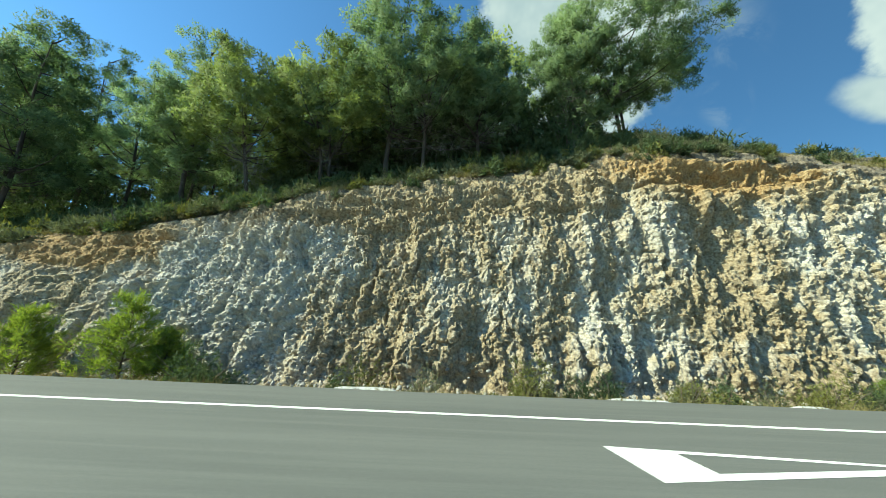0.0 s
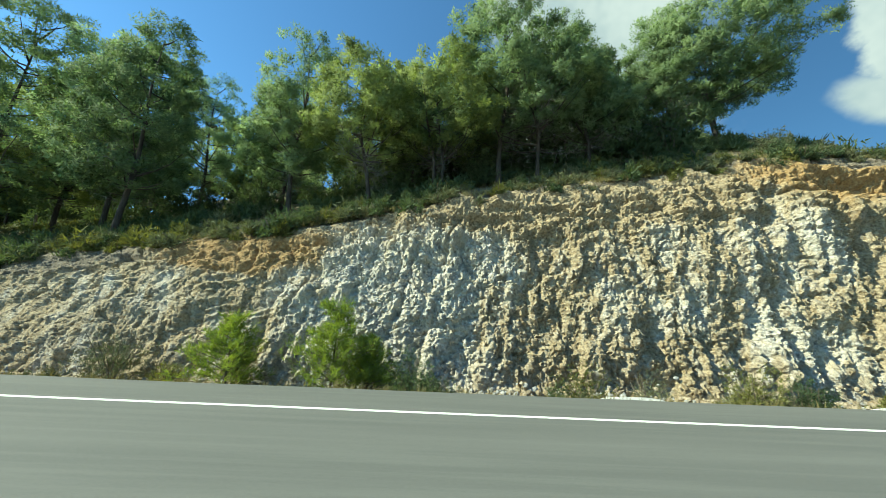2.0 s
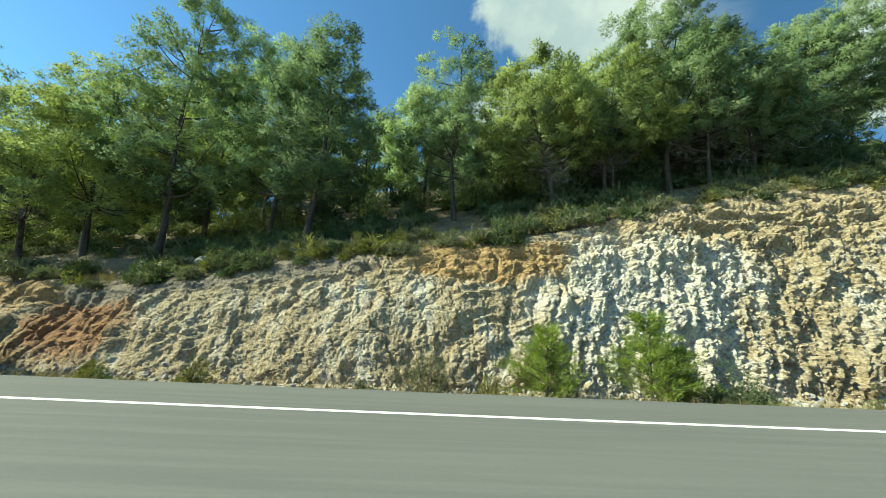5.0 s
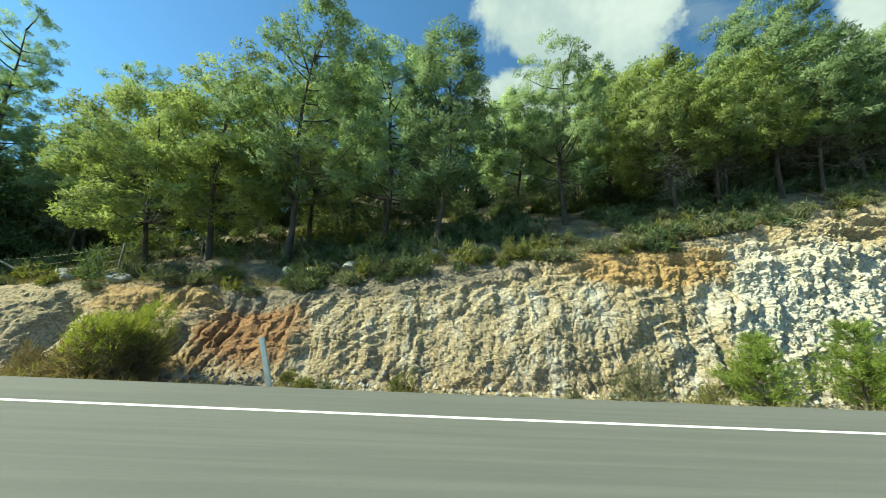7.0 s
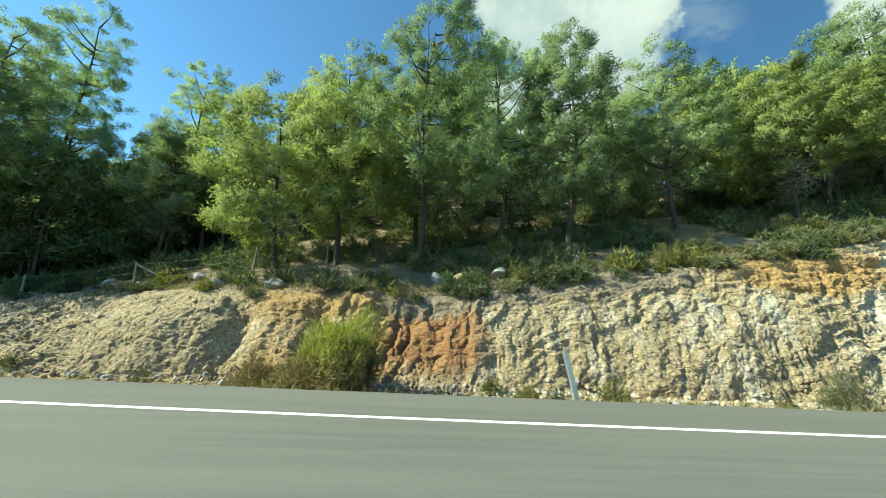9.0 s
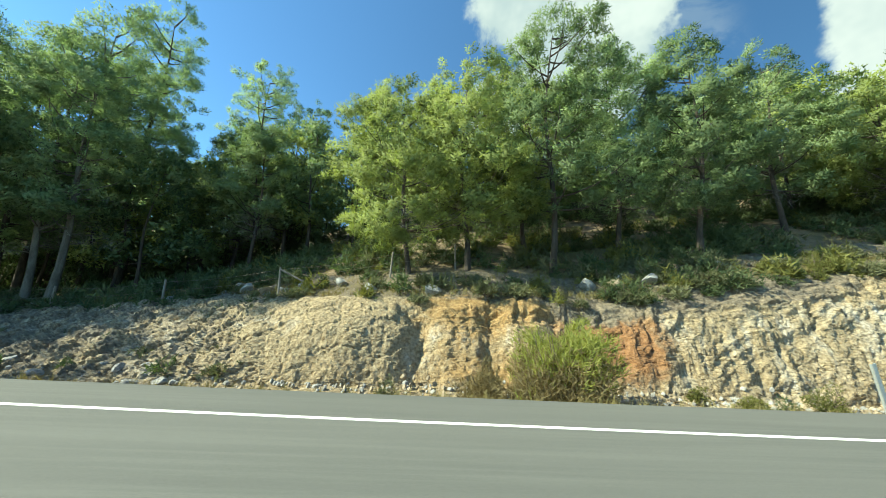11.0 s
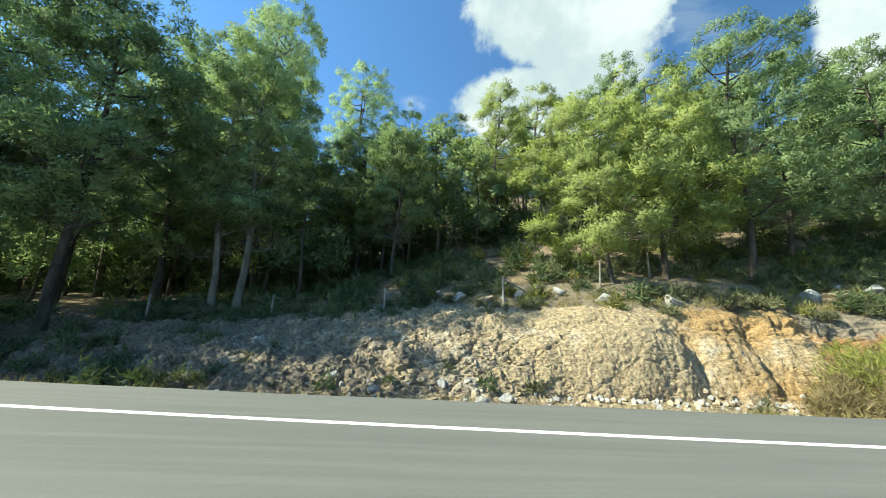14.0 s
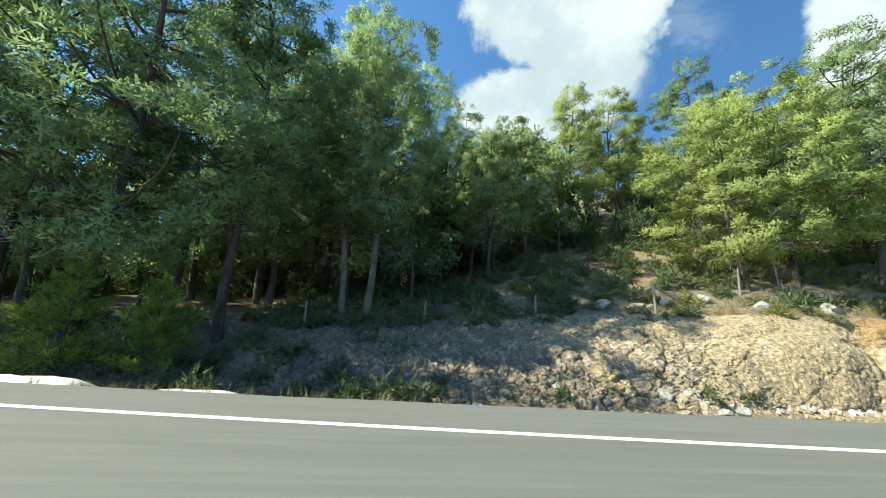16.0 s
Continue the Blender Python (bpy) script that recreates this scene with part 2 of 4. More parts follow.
def mesh_object(name, verts, faces, mat, parent=None, label="", smooth=False, normals=None):
    """A mesh object from arrays; faces is an (n, 3) or (n, 4) array. normals: soft normals, one a vertex."""
    me = bpy.data.meshes.new(name)
    verts, faces = np.asarray(verts, np.float32), np.asarray(faces, np.int32)
    k = faces.shape[1]
    me.vertices.add(len(verts)), me.vertices.foreach_set("co", verts.ravel())
    me.loops.add(faces.size), me.loops.foreach_set("vertex_index", faces.ravel())
    me.polygons.add(len(faces)), me.polygons.foreach_set("loop_start", np.arange(0, faces.size, k, dtype=np.int32))
    me.update(calc_edges=True)
    me.polygons.foreach_set("use_smooth", np.full(len(faces), smooth or normals is not None))
    if normals is not None:
        a = me.attributes.new("custom_normal", "FLOAT_VECTOR", "POINT")
        a.data.foreach_set("vector", np.asarray(normals, np.float32).ravel())
    me.materials.append(mat)
    ob = new(name, me)
    ob.parent = parent
    if label:
        tagged(ob, label)
    return ob


def grid_faces(rows, cols):
    a = np.arange(rows - 1)[:, None] * cols + np.arange(cols - 1)[None, :]
    return np.stack([a, a + 1, a + cols + 1, a + cols], -1).reshape(-1, 4)


def hash01(ix, iy, iz, seed):
    h = (ix * 374761393 + iy * 668265263 + iz * 2147483647 + seed * 1274126177) & 0xFFFFFFFF
    h = ((h ^ (h >> 13)) * 1274126177) & 0xFFFFFFFF
    h = ((h ^ (h >> 16)) * 2246822519) & 0xFFFFFFFF
    return ((h ^ (h >> 15)) & 0xFFFFFF) / float(0x1000000)


def vnoise(p, seed=0):
    """Smooth value noise in -1..1 for an array of points."""
    i = np.floor(p).astype(np.int64)
    f = p - i
    f = f * f * f * (f * (f * 6 - 15) + 10)
    out = 0.0
    for dx in (0, 1):
        for dy in (0, 1):
            for dz in (0, 1):
                w = (f[..., 0] if dx else 1 - f[..., 0]) * (f[..., 1] if dy else 1 - f[..., 1]) * (f[..., 2] if dz else 1 - f[..., 2])
                out = out + w * hash01(i[..., 0] + dx, i[..., 1] + dy, i[..., 2] + dz, seed)
    return out * 2 - 1


def fbm(p, octaves=4, seed=0, gain=0.5):
    out, amp, total = 0.0, 1.0, 0.0
    for k in range(octaves):
        out = out + amp * vnoise(p * 2.0**k + 17.3 * k, seed + k)
        total, amp = total + amp, amp * gain
    return out / total


def cells(p, seed=0):
    """Worley noise: distance to the nearest and second point, and a random value of the nearest cell."""
    i = np.floor(p).astype(np.int64)
    d1, d2 = np.full(p.shape[:-1], 9.0), np.full(p.shape[:-1], 9.0)
    who = np.zeros(p.shape[:-1])
    for dx in (-1, 0, 1):
        for dy in (-1, 0, 1):
            for dz in (-1, 0, 1):
                c = i + np.array((dx, dy, dz))
                q = [c[..., k] + hash01(c[..., 0], c[..., 1], c[..., 2], seed + k) for k in range(3)]
                d = np.sqrt(sum((q[k] - p[..., k]) ** 2 for k in range(3)))
                near = d < d1
                d2 = np.where(near, d1, np.minimum(d2, d))
                who = np.where(near, hash01(c[..., 0], c[..., 1], c[..., 2], seed + 7), who)
                d1 = np.where(near, d, d1)
    return d1, d2, who


# ---- the lie of the land ----
BANK = 0.0612  # the road falls away towards the rock side


def curve(x, start, k, x0):
    """A road line: a gentle parabola, straight beyond the stretch in view."""
    c = np.clip(x, -110.0, 70.0)
    return start + k * (c - x0) ** 2 + 2 * k * (c - x0) * (x - c)


def axis_y(x):
    return curve(x, 0.0, 0.00079, 0.0)


def bend(x, start, k):
    """A road line that turns in more and more towards the wood, straight beyond the stretch in view."""
    c = np.clip(-8.0 - np.asarray(x, float), 0.0, 75.0)
    return start + k * c**3 + 3 * k * c**2 * np.maximum(-83.0 - np.asarray(x, float), 0.0)


def edge_y(x):
    return bend(x, 8.2, 0.7e-5)


def line_y(x):
    return bend(x, 5.92, 1.13e-5)


def road_z(x, y):
    return -BANK * (y - axis_y(x))


CUT = np.array([  # x, foot y, crest y, crest z of the rock cut
    (-90, 12.8, 18.5, 0.1), (-75, 12.8, 18.5, 0.2), (-62, 12.5, 18.5, 0.6), (-56, 12.0, 19.0, 0.9), (-51, 12.0, 18.6, 1.5),
    (-47.5, 12.3, 17.6, 1.75), (-45, 12.7, 16.6, 1.75), (-42, 13.0, 15.6, 1.75), (-40, 13.1, 15.2, 1.8), (-36, 13.1, 15.1, 2.1), (-30.5, 13.0, 14.9, 2.1),
    (-27, 12.9, 14.9, 2.8), (-23, 12.8, 14.9, 3.55), (-17, 12.7, 14.7, 4.3), (-12, 12.7, 14.8, 5.25), (-6, 12.7, 15.2, 6.9),
    (1.7, 12.7, 15.6, 8.3), (6, 12.7, 15.8, 9.0), (9, 12.8, 16.0, 10.0), (15, 12.8, 16.2, 10.5), (23, 12.8, 16.0, 9.8)])


def cut(x):
    return [np.interp(x, CUT[:, 0], CUT[:, k]) for k in (1, 2, 3)]


def hill_z(x, y):
    """Height of the wooded slope behind the crest of the cut."""
    _, yc, zc = cut(x)
    d = np.maximum(y - yc, 0.0)
    s1 = np.interp(x, (-75, -58, -50, -40, -5, 10), (0.10, 0.16, 0.36, 0.50, 0.52, 0.68))
    s2 = np.interp(x, (-75, -58, -46, -36, -12, 10, 30), (0.17, 0.22, 0.36, 0.45, 0.47, 0.52, 0.58))
    s3 = np.interp(x, (-60, -40, -10, 15), (0.40, 0.50, 0.46, 0.04))
    z = zc + s1 * np.minimum(d, 6.0) + s2 * np.clip(d - 6.0, 0, 10.0) + s3 * np.clip(d - 16.0, 0, 34) - 0.06 * np.maximum(d - 50.0, 0)
    return z - np.clip(x - 34, 0, 200) * 0.10 * np.clip(d / 6, 0, 1)


def foot_z(x):
    return road_z(x, edge_y(x)) - 0.85


def ground_z(x, y):
    """Height of the land at a place, for things that stand on it."""
    x, y = np.asarray(x, float), np.asarray(y, float)
    yf, yc, zc = cut(x)
    ye = edge_y(x)
    fz = foot_z(x)
    ditch = np.interp(np.clip((y - ye) / np.maximum(yf - ye, 0.1), 0, 1), (0, 0.12, 0.35, 0.7, 1), (0, 0.25, 0.85, 1.0, 0.9))
    z = road_z(x, ye) - 0.85 * ditch
    face = fz + (zc - fz) * np.clip((y - yf) / (yc - yf), 0, 1)
    z = np.where(y > yf, np.maximum(face, z), z)
    z = np.where(y > yc, hill_z(x, y), z)
    return np.where(y < ye, road_z(x, y), z)

# ---- road ----


def strip(name, xs, near, far, lift, mat, rows=2):
    """A band on the banked road between two lines, following the curve."""
    f = np.linspace(0, 1, rows)
    x = np.repeat(xs[None, :], rows, 0)
    y = near(xs)[None, :] * (1 - f[:, None]) + far(xs)[None, :] * f[:, None]
    v = np.stack([x, y, road_z(x, y) + lift], -1).reshape(-1, 3)
    return mesh_object(name, v, grid_faces(rows, len(xs)), mat)


def build_road():
    xs = np.concatenate([np.linspace(-1500, -120, 30), np.arange(-118, 80, 1.5), np.linspace(82, 1500, 30)])
    rows = 12
    f = np.linspace(0, 1, rows)
    y0, y1 = axis_y(xs) - 9.0, edge_y(xs) + 0.06 * vnoise(np.stack([xs * 0.9, xs * 0, xs * 0], -1), 3)
    x = np.repeat(xs[None, :], rows, 0)
    y = y0[None, :] * (1 - f[:, None]) + y1[None, :] * f[:, None]
    top = np.stack([x, y, road_z(x, y)], -1)
    skirt = top[-1:] + np.array((0, 0.05, -0.30))
    v = np.concatenate([top, skirt]).reshape(-1, 3)
    road = mesh_object("road", v, grid_faces(rows + 1, len(xs)), ASPHALT)
    tagged(road, "grey asphalt road with a wide paved shoulder", "road", kind="structure")
    edge = strip("edge_line", xs, lambda q: line_y(q) - 0.075, lambda q: line_y(q) + 0.075, 0.004, PAINT)
    tagged(edge, "solid white painted edge line along the shoulder", "road marking", kind="structure")
    # a yield triangle painted in the side lane: broad base, two thin sides meeting in a point
    bm = bmesh.new()
    outer = [(2.02, 4.44), (2.07, 3.35), (6.25, 4.05)]
    inner = [(2.79, 4.25), (2.79, 3.64), (5.35, 4.05)]
    a = [bm.verts.new((x, y, road_z(x, y) + 0.004)) for x, y in outer]
    b = [bm.verts.new((x, y, road_z(x, y) + 0.004)) for x, y in inner]
    for k in range(3):
        j = (k + 1) % 3
        bm.faces.new((a[k], a[j], b[j], b[k]))
    bmesh.ops.recalc_face_normals(bm, faces=bm.faces)
    me = bpy.data.meshes.new("yield_triangle")
    bm.to_mesh(me), bm.free()
    me.materials.append(PAINT)
    tagged(new("yield_triangle", me), "white yield triangle painted on the asphalt", "road marking", kind="structure")


build_road()

# ---- ground and rock cut ----


def profile(x, s_ditch, s_face, s_top, top_len=2.8):
    """Columns of the cut from the road's edge over ditch, face and crest: arrays (rows, cols) of y and z."""
    yf, yc, zc = cut(x)
    ye, fz = edge_y(x) + 0.02, foot_z(x)
    f = s_ditch[:, None]
    y1 = ye + (yf - ye) * f
    z1 = road_z(x, ye) - 0.05 - 0.85 * np.interp(f, (0, 0.12, 0.35, 0.7, 1), (0, 0.25, 0.85, 1.0, 0.9)) * np.ones_like(x)
    g = s_face[:, None]
    y2 = yf + (yc - yf) * (0.66 * g + 0.34 * g**6)
    z2 = z1[-1] + (zc - z1[-1]) * g
    h = s_top[:, None] * top_len
    y3 = yc + h
    z3 = hill_z(x[None, :] * np.ones_like(y3), y3)
    return np.concatenate([y1, y2, y3]), np.concatenate([z1, z2, z3])


def blob(x, z, cx, cz, rx, rz):
    return np.exp(-(((x - cx) / rx) ** 2 + ((z - cz) / rz) ** 2))


def build_rock():
    xs = np.concatenate([np.arange(-68.0, -22.0, 0.075), np.arange(-22.0, 31.0, 0.056)])
    nd, nf, nt = 18, 146, 20
    sd, sf, st = np.linspace(0, 1, nd, endpoint=False), np.linspace(0, 1, nf, endpoint=False), np.linspace(0, 1, nt)
    y, z = profile(xs, sd, sf, st)
    x = np.repeat(xs[None, :], len(y), 0)
    ty, tz = np.gradient(y, axis=0), np.gradient(z, axis=0)
    ln = np.hypot(ty, tz) + 1e-6
    ny, nz = -tz / ln, ty / ln
    k = np.ones(9) / 9
    ny = np.apply_along_axis(lambda a: np.convolve(np.pad(a, 4, "edge"), k, "valid"), 0, ny)
    nz = np.apply_along_axis(lambda a: np.convolve(np.pad(a, 4, "edge"), k, "valid"), 0, nz)
    p = np.stack([x, y, z], -1)
    row = np.arange(len(y))
    on_face = np.interp(row, (0, 4, nd - 3, nd + 8, nd + 0.86 * nf, nd + nf - 3, nd + nf + 8, len(y) - 3, len(y) - 1), (0, 0.10, 0.4, 1, 1, 0.55, 0.40, 0.15, 0))[:, None]
    ribbed = np.interp(xs, (-60, -42, -26, -17, -12, 30), (0.25, 0.35, 0.4, 0.6, 1.0, 1.0))[None, :]
    blocky = np.interp(xs, (-60, -46, -43, -39, -26, -14, 30), (1.3, 1.2, 0.6, 0.5, 0.7, 0.8, 0.8))[None, :]
    rugged = np.interp(xs, (-60, -47, -43, -40, -30, -14, -9, 30), (0.9, 0.8, 0.45, 0.40, 0.45, 0.6, 1.0, 1.0))[None, :]
    patchy = np.clip(0.5 + 1.1 * fbm(p * 0.33, 2, 121), 0, 1)
    warp = 0.55 * fbm(p * 0.5, 3, 11)
    jag = 0.22 * fbm(p * 2.2, 3, 17)
    slant = -0.16 * z + 0.5 * fbm(p * 0.25, 2, 13)
    # rounded ribs and knobs that meet in sharp creases
    q = np.stack([(x + slant + warp + 0.6 * jag) * 0.85, y * 0.1, z * 0.16 + 0.3 * warp], -1)
    ribs = np.abs(vnoise(q, 5)) * 2.0 - 0.5
    q2 = np.stack([(x + 0.8 * slant + 0.8 * warp + jag) * 2.0, y * 0.1, z * 0.55], -1)
    ribs2 = np.abs(vnoise(q2, 6)) * 2.0 - 0.5
    pw = p + np.stack([0.35 * fbm(p * 0.9, 3, 31), 0.35 * fbm(p * 0.9, 3, 41), 0.35 * fbm(p * 0.9, 3, 51)], -1)
    knobs = np.sqrt(np.abs(vnoise(pw * np.array((2.6, 2.6, 1.7)) + jag[..., None], 8))) - 0.55
    knobs2 = np.sqrt(np.abs(vnoise(pw * np.array((5.6, 5.6, 4.2)) + 2 * jag[..., None], 9))) - 0.55
    d = 0.28 * fbm(p * 0.16, 3, 21) + ribbed * (0.45 + 0.9 * patchy) * (0.20 * ribs + 0.19 * ribs2) + 0.16 * ribbed * (np.abs(vnoise(np.stack([(x + 1.6 * slant + 1.5 * warp) * 0.36, y * 0.1, z * 0.10], -1), 4)) * 2.0 - 0.5) + rugged * (0.15 * knobs + 0.13 * knobs2) + 0.27 * fbm(p * 0.7, 4, 15)
    c1, c2, who = cells(pw * np.array((1.15, 1.15, 0.8)), 61)
    d = d + blocky * (0.17 * (who - 0.5) - 0.10 * np.exp(-(c2 - c1) / 0.05))
    c1, c2, who = cells(pw * np.array((3.1, 3.1, 2.6)), 71)
    d = d + blocky * rugged * (0.16 * (who - 0.5) - 0.12 * np.exp(-(c2 - c1) / 0.05))
    c1, c2, who = cells(pw * np.array((7.0, 7.0, 6.0)), 81)
    d = d + np.maximum(rugged - 0.25, 0.2) * 1.3 * (0.11 * (who - 0.5) - 0.05 * np.exp(-(c2 - c1) / 0.08)) + 0.07 * fbm(p * 4.0, 3, 91)
    # thin beds stick out as ledges under the soil
    ledge = np.interp(row, (0, nd + 0.62 * nf, nd + 0.8 * nf, nd + nf), (0, 0, 1, 1))[:, None]
    d = d + ledge * (0.16 * vnoise(np.stack([x * 0.5, y * 0.2, (z + 0.3 * warp - 0.06 * x) * 3.2], -1), 95) + 0.14 * vnoise(np.stack([x * 1.3, y * 0.4, (z + 0.3 * warp - 0.06 * x) * 7.5], -1), 98))
    # tilted beds with lit upper edges in the lower, paler stretch
    beds = np.interp(xs, (-33, -28, -16, -11, -7), (0, 1, 1, 0.5, 0.2))[None, :]
    run = z - 0.42 * x + 1.1 * warp
    bed = 1 - np.abs(vnoise(np.stack([x * 0.22, y * 0.2, run * 0.95], -1), 96)) * 2.0
    thin = 1 - np.abs(vnoise(np.stack([x * 0.45, y * 0.3, run * 2.4], -1), 97)) * 2.0
    d = d + beds * (0.11 * bed + 0.08 * thin)
    # one deep hollow in the face, and an overhang in the clay above it
    d = d - 0.9 * blob(x, z, 11.9, 4.4, 0.9, 1.1) - 0.7 * blob(x, z, 13.5, 8.6, 2.4, 0.5) + 0.4 * blob(x, z, 13.5, 9.5, 3.0, 0.4)
    d = d + 0.32 * blob(x, z, -31.6, 0.9, 3.2, 2.0) * (ribs2 + 0.8 * knobs) + 0.3 * blob(x, z, -36.5, 0.9, 2.6, 1.8) * ribs2
    # two earth gullies where the red clay shows, and the bulging grey mass beside them
    d = d - 0.8 * blob(x, z, -32.5, 1.2, 1.5, 1.3) - 0.6 * blob(x, z, -35.8, 1.3, 0.6, 1.6) + 0.9 * blob(x, z, -41.5, 0.3, 2.2, 1.6) - 0.7 * blob(x, z, -38.6, 0.6, 0.7, 1.5)
    calm = np.interp(xs, (-62, -50, -45, -40, -30, -17, -10), (0.8, 0.7, 0.65, 0.65, 0.62, 0.70, 1.0))[None, :]
    d = (d - 0.12) * on_face * calm
    yy, zz = y + ny * d, z + nz * d
    ob = mesh_object("rock_face", np.stack([x, yy, zz], -1).reshape(-1, 3), grid_faces(len(y), len(xs))[:, ::-1], ROCK)
    tan = np.interp(xs, (-60, -45, -38, -30, -22, -17, -13, -11, -7, -4, 1, 3.5, 6, 9, 11, 13.5, 16, 30),
                    (0.66, 0.84, 0.80, 0.66, 0.66, 0.72, 0.52, 0.26, 0.24, 0.66, 0.68, 0.58, 0.48, 0.54, 0.78, 0.80, 0.54, 0.45))[None, :] * np.ones_like(z)
    tan = tan + 0.35 * fbm(p * 0.4, 3, 101)
    tan = tan + 0.7 * blob(x, z, -4.6, 6.2, 3.6, 0.7) + 0.8 * blob(x, z, 1.2, 7.3, 2.4, 0.8)
    topness = np.interp(row, (0, nd + 0.68 * nf, nd + nf, len(y)), (0, 0, 1, 1))[:, None]
    tan = tan + 0.55 * topness
    orange = 1.2 * blob(x, z, 13.2, 8.7, 4.8, 1.35) + 1.5 * blob(x, z, -15.5, 3.7, 3.2, 1.05) + 0.5 * blob(x, z, 11.5, 5.6, 0.9, 2.0)
    orange = orange + 0.32 * topness * (x > -20) + 0.64 * blob(x, z, -36.8, 1.1, 3.0, 2.2) + 0.75 * blob(x, z, -34.0, 2.0, 4.5, 0.8) + 0.5 * blob(x, z, -30.5, 0.8, 1.6, 1.2) + 0.5 * blob(x, z, -34.5, -0.8, 5.0, 0.6) + 0.5 * blob(x, z, 9.5, -1.2, 4.0, 0.5)
    red = 1.1 * blob(x, z, -31.4, 0.6, 2.7, 1.8) + 0.35 * blob(x, z, -36.4, 1.4, 1.6, 0.9)
    # soil cover; shade of the left slope and right crest is put in too
    soil = np.interp(row, (0, 8, nd - 4, nd + 4, nd + nf - 4, nd + nf + 10), (0.55, 0.35, 0.3, 0.0, 0.0, 0.9))[:, None] + np.interp(xs, (-64, -56, -48, -45.5, -43), (0.95, 0.62, 0.48, 0.44, 0.22))[None, :] + 0.9 * np.clip((xs - 11) / 3, 0, 1)[None, :] * np.interp(row, (0, nd + 0.90 * nf, nd + 0.97 * nf), (0, 0, 1))[:, None]
    soil = soil + 0.62 * np.interp(xs, (-34.5, -32, -22, -18), (0, 1, 1, 0))[None, :] * np.interp(row, (0, nd + 0.66 * nf, nd + 0.92 * nf, len(y)), (0, 0, 1, 1))[:, None]
    for name, values in (("tan", tan), ("orange", orange), ("red", red), ("soil", soil)):
        a = ob.data.attributes.new(name, "FLOAT", "POINT")
        a.data.foreach_set("value", (values * np.ones_like(z)).astype(np.float32).ravel())
    tagged(ob, "rough limestone road cut, white-grey with tan and orange clay stains", "rock face", kind="structure")


def build_ground():
    xs = np.concatenate([-np.geomspace(2500, 105, 18), np.arange(-100, 60, 0.8), np.geomspace(62, 2500, 20)])
    up = np.concatenate([np.array((0, 0.06, 0.12, 0.2, 0.35, 0.7, 0.9, 1.0)), ])
    yf, yc, zc = cut(xs)
    ye = edge_y(xs)
    rows = [ye + (yf - ye) * f for f in up] + [yf + (yc - yf) * f for f in (0.2, 0.4, 0.6, 0.8, 1.0)]
    rows += [yc + s for s in np.concatenate([np.arange(0.6, 40, 0.8), np.geomspace(42, 2500, 22)])]
    y = np.stack(rows)
    x = np.repeat(xs[None, :], len(y), 0)
    z = ground_z(x, y)
    p = np.stack([x, y, z], -1)
    d = y - yc
    under = ((x > -67.5) & (x < 30.5) & (d < 2.4)) * 1.0
    z = z + 0.22 * fbm(p * 0.5, 3, 201) * np.clip(d / 3, 0, 1) * np.clip(1 - d / 200, 0, 1) - 3.0 * under * np.clip(2.4 - d, 0, 1) - 0.06
    near = np.stack([axis_y(xs) - 9.0 - s for s in (2500, 800, 250, 80, 30, 12, 5, 2, 0)])
    zn = np.full((9, len(xs)), 0.45)
    zn = zn - np.array((150, 100, 45, 14, 5, 1.6, 0.6, 0.3, 0.0))[:, None]
    x = np.concatenate([np.repeat(xs[None, :], 9, 0), x])
    y, z = np.concatenate([near, y]), np.concatenate([zn, z])
    z[8] = road_z(xs, y[8]) - 0.15
    z[9] = road_z(xs, y[9]) - 0.30
    ob = mesh_object("ground", np.stack([x, y, z], -1).reshape(-1, 3), grid_faces(len(y), len(xs)), SOIL, smooth=True)
    tagged(ob, "brown forest floor and dry soil on the hillside", "ground", kind="structure")


build_rock()
build_ground()

# ---- plants ----


def tuft_mesh(centres, normals, rng, blades, length, width, droop=0.0):
    """Blades (one triangle each) radiating from each centre: vertices and faces."""
    n = len(centres)
    d = rng.normal(size=(n, blades, 3)) + 0.9 * normals[:, None, :] + np.array((0, 0, 0.35 - droop))
    d /= np.linalg.norm(d, axis=2, keepdims=True)
    side = np.cross(d, rng.normal(size=(n, blades, 3)))
    side /= np.linalg.norm(side, axis=2, keepdims=True) + 1e-6
    ln = length * rng.uniform(0.6, 1.25, (n, blades, 1))
    base = centres[:, None, :] + rng.normal(size=(n, blades, 3)) * length * 0.18
    a, b, c = base - side * width * 0.5, base + side * width * 0.5, base + d * ln
    v = np.stack([a, b, c], 2).reshape(-1, 3)
    return v, np.arange(len(v)).reshape(-1, 3)


def tube(points, radii, sides=7):
    """A tapered tube along points: vertices and quads."""
    pts = np.asarray(points, float)
    t = np.gradient(pts, axis=0)
    t /= np.linalg.norm(t, axis=1, keepdims=True) + 1e-9
    ref = np.where(np.abs(t[:, 2:3]) > 0.9, np.array((1.0, 0, 0)), np.array((0, 0, 1.0)))
    u = np.cross(t, ref)
    u /= np.linalg.norm(u, axis=1, keepdims=True)
    w = np.cross(t, u)
    ang = np.linspace(0, 2 * math.pi, sides, endpoint=False)
    ring = u[:, None, :] * np.cos(ang)[None, :, None] + w[:, None, :] * np.sin(ang)[None, :, None]
    v = pts[:, None, :] + ring * np.asarray(radii)[:, None, None]
    f = []
    for i in range(len(pts) - 1):
        for j in range(sides):
            f.append((i * sides + j, i * sides + (j + 1) % sides, (i + 1) * sides + (j + 1) % sides, (i + 1) * sides + j))
    return v.reshape(-1, 3), np.array(f)


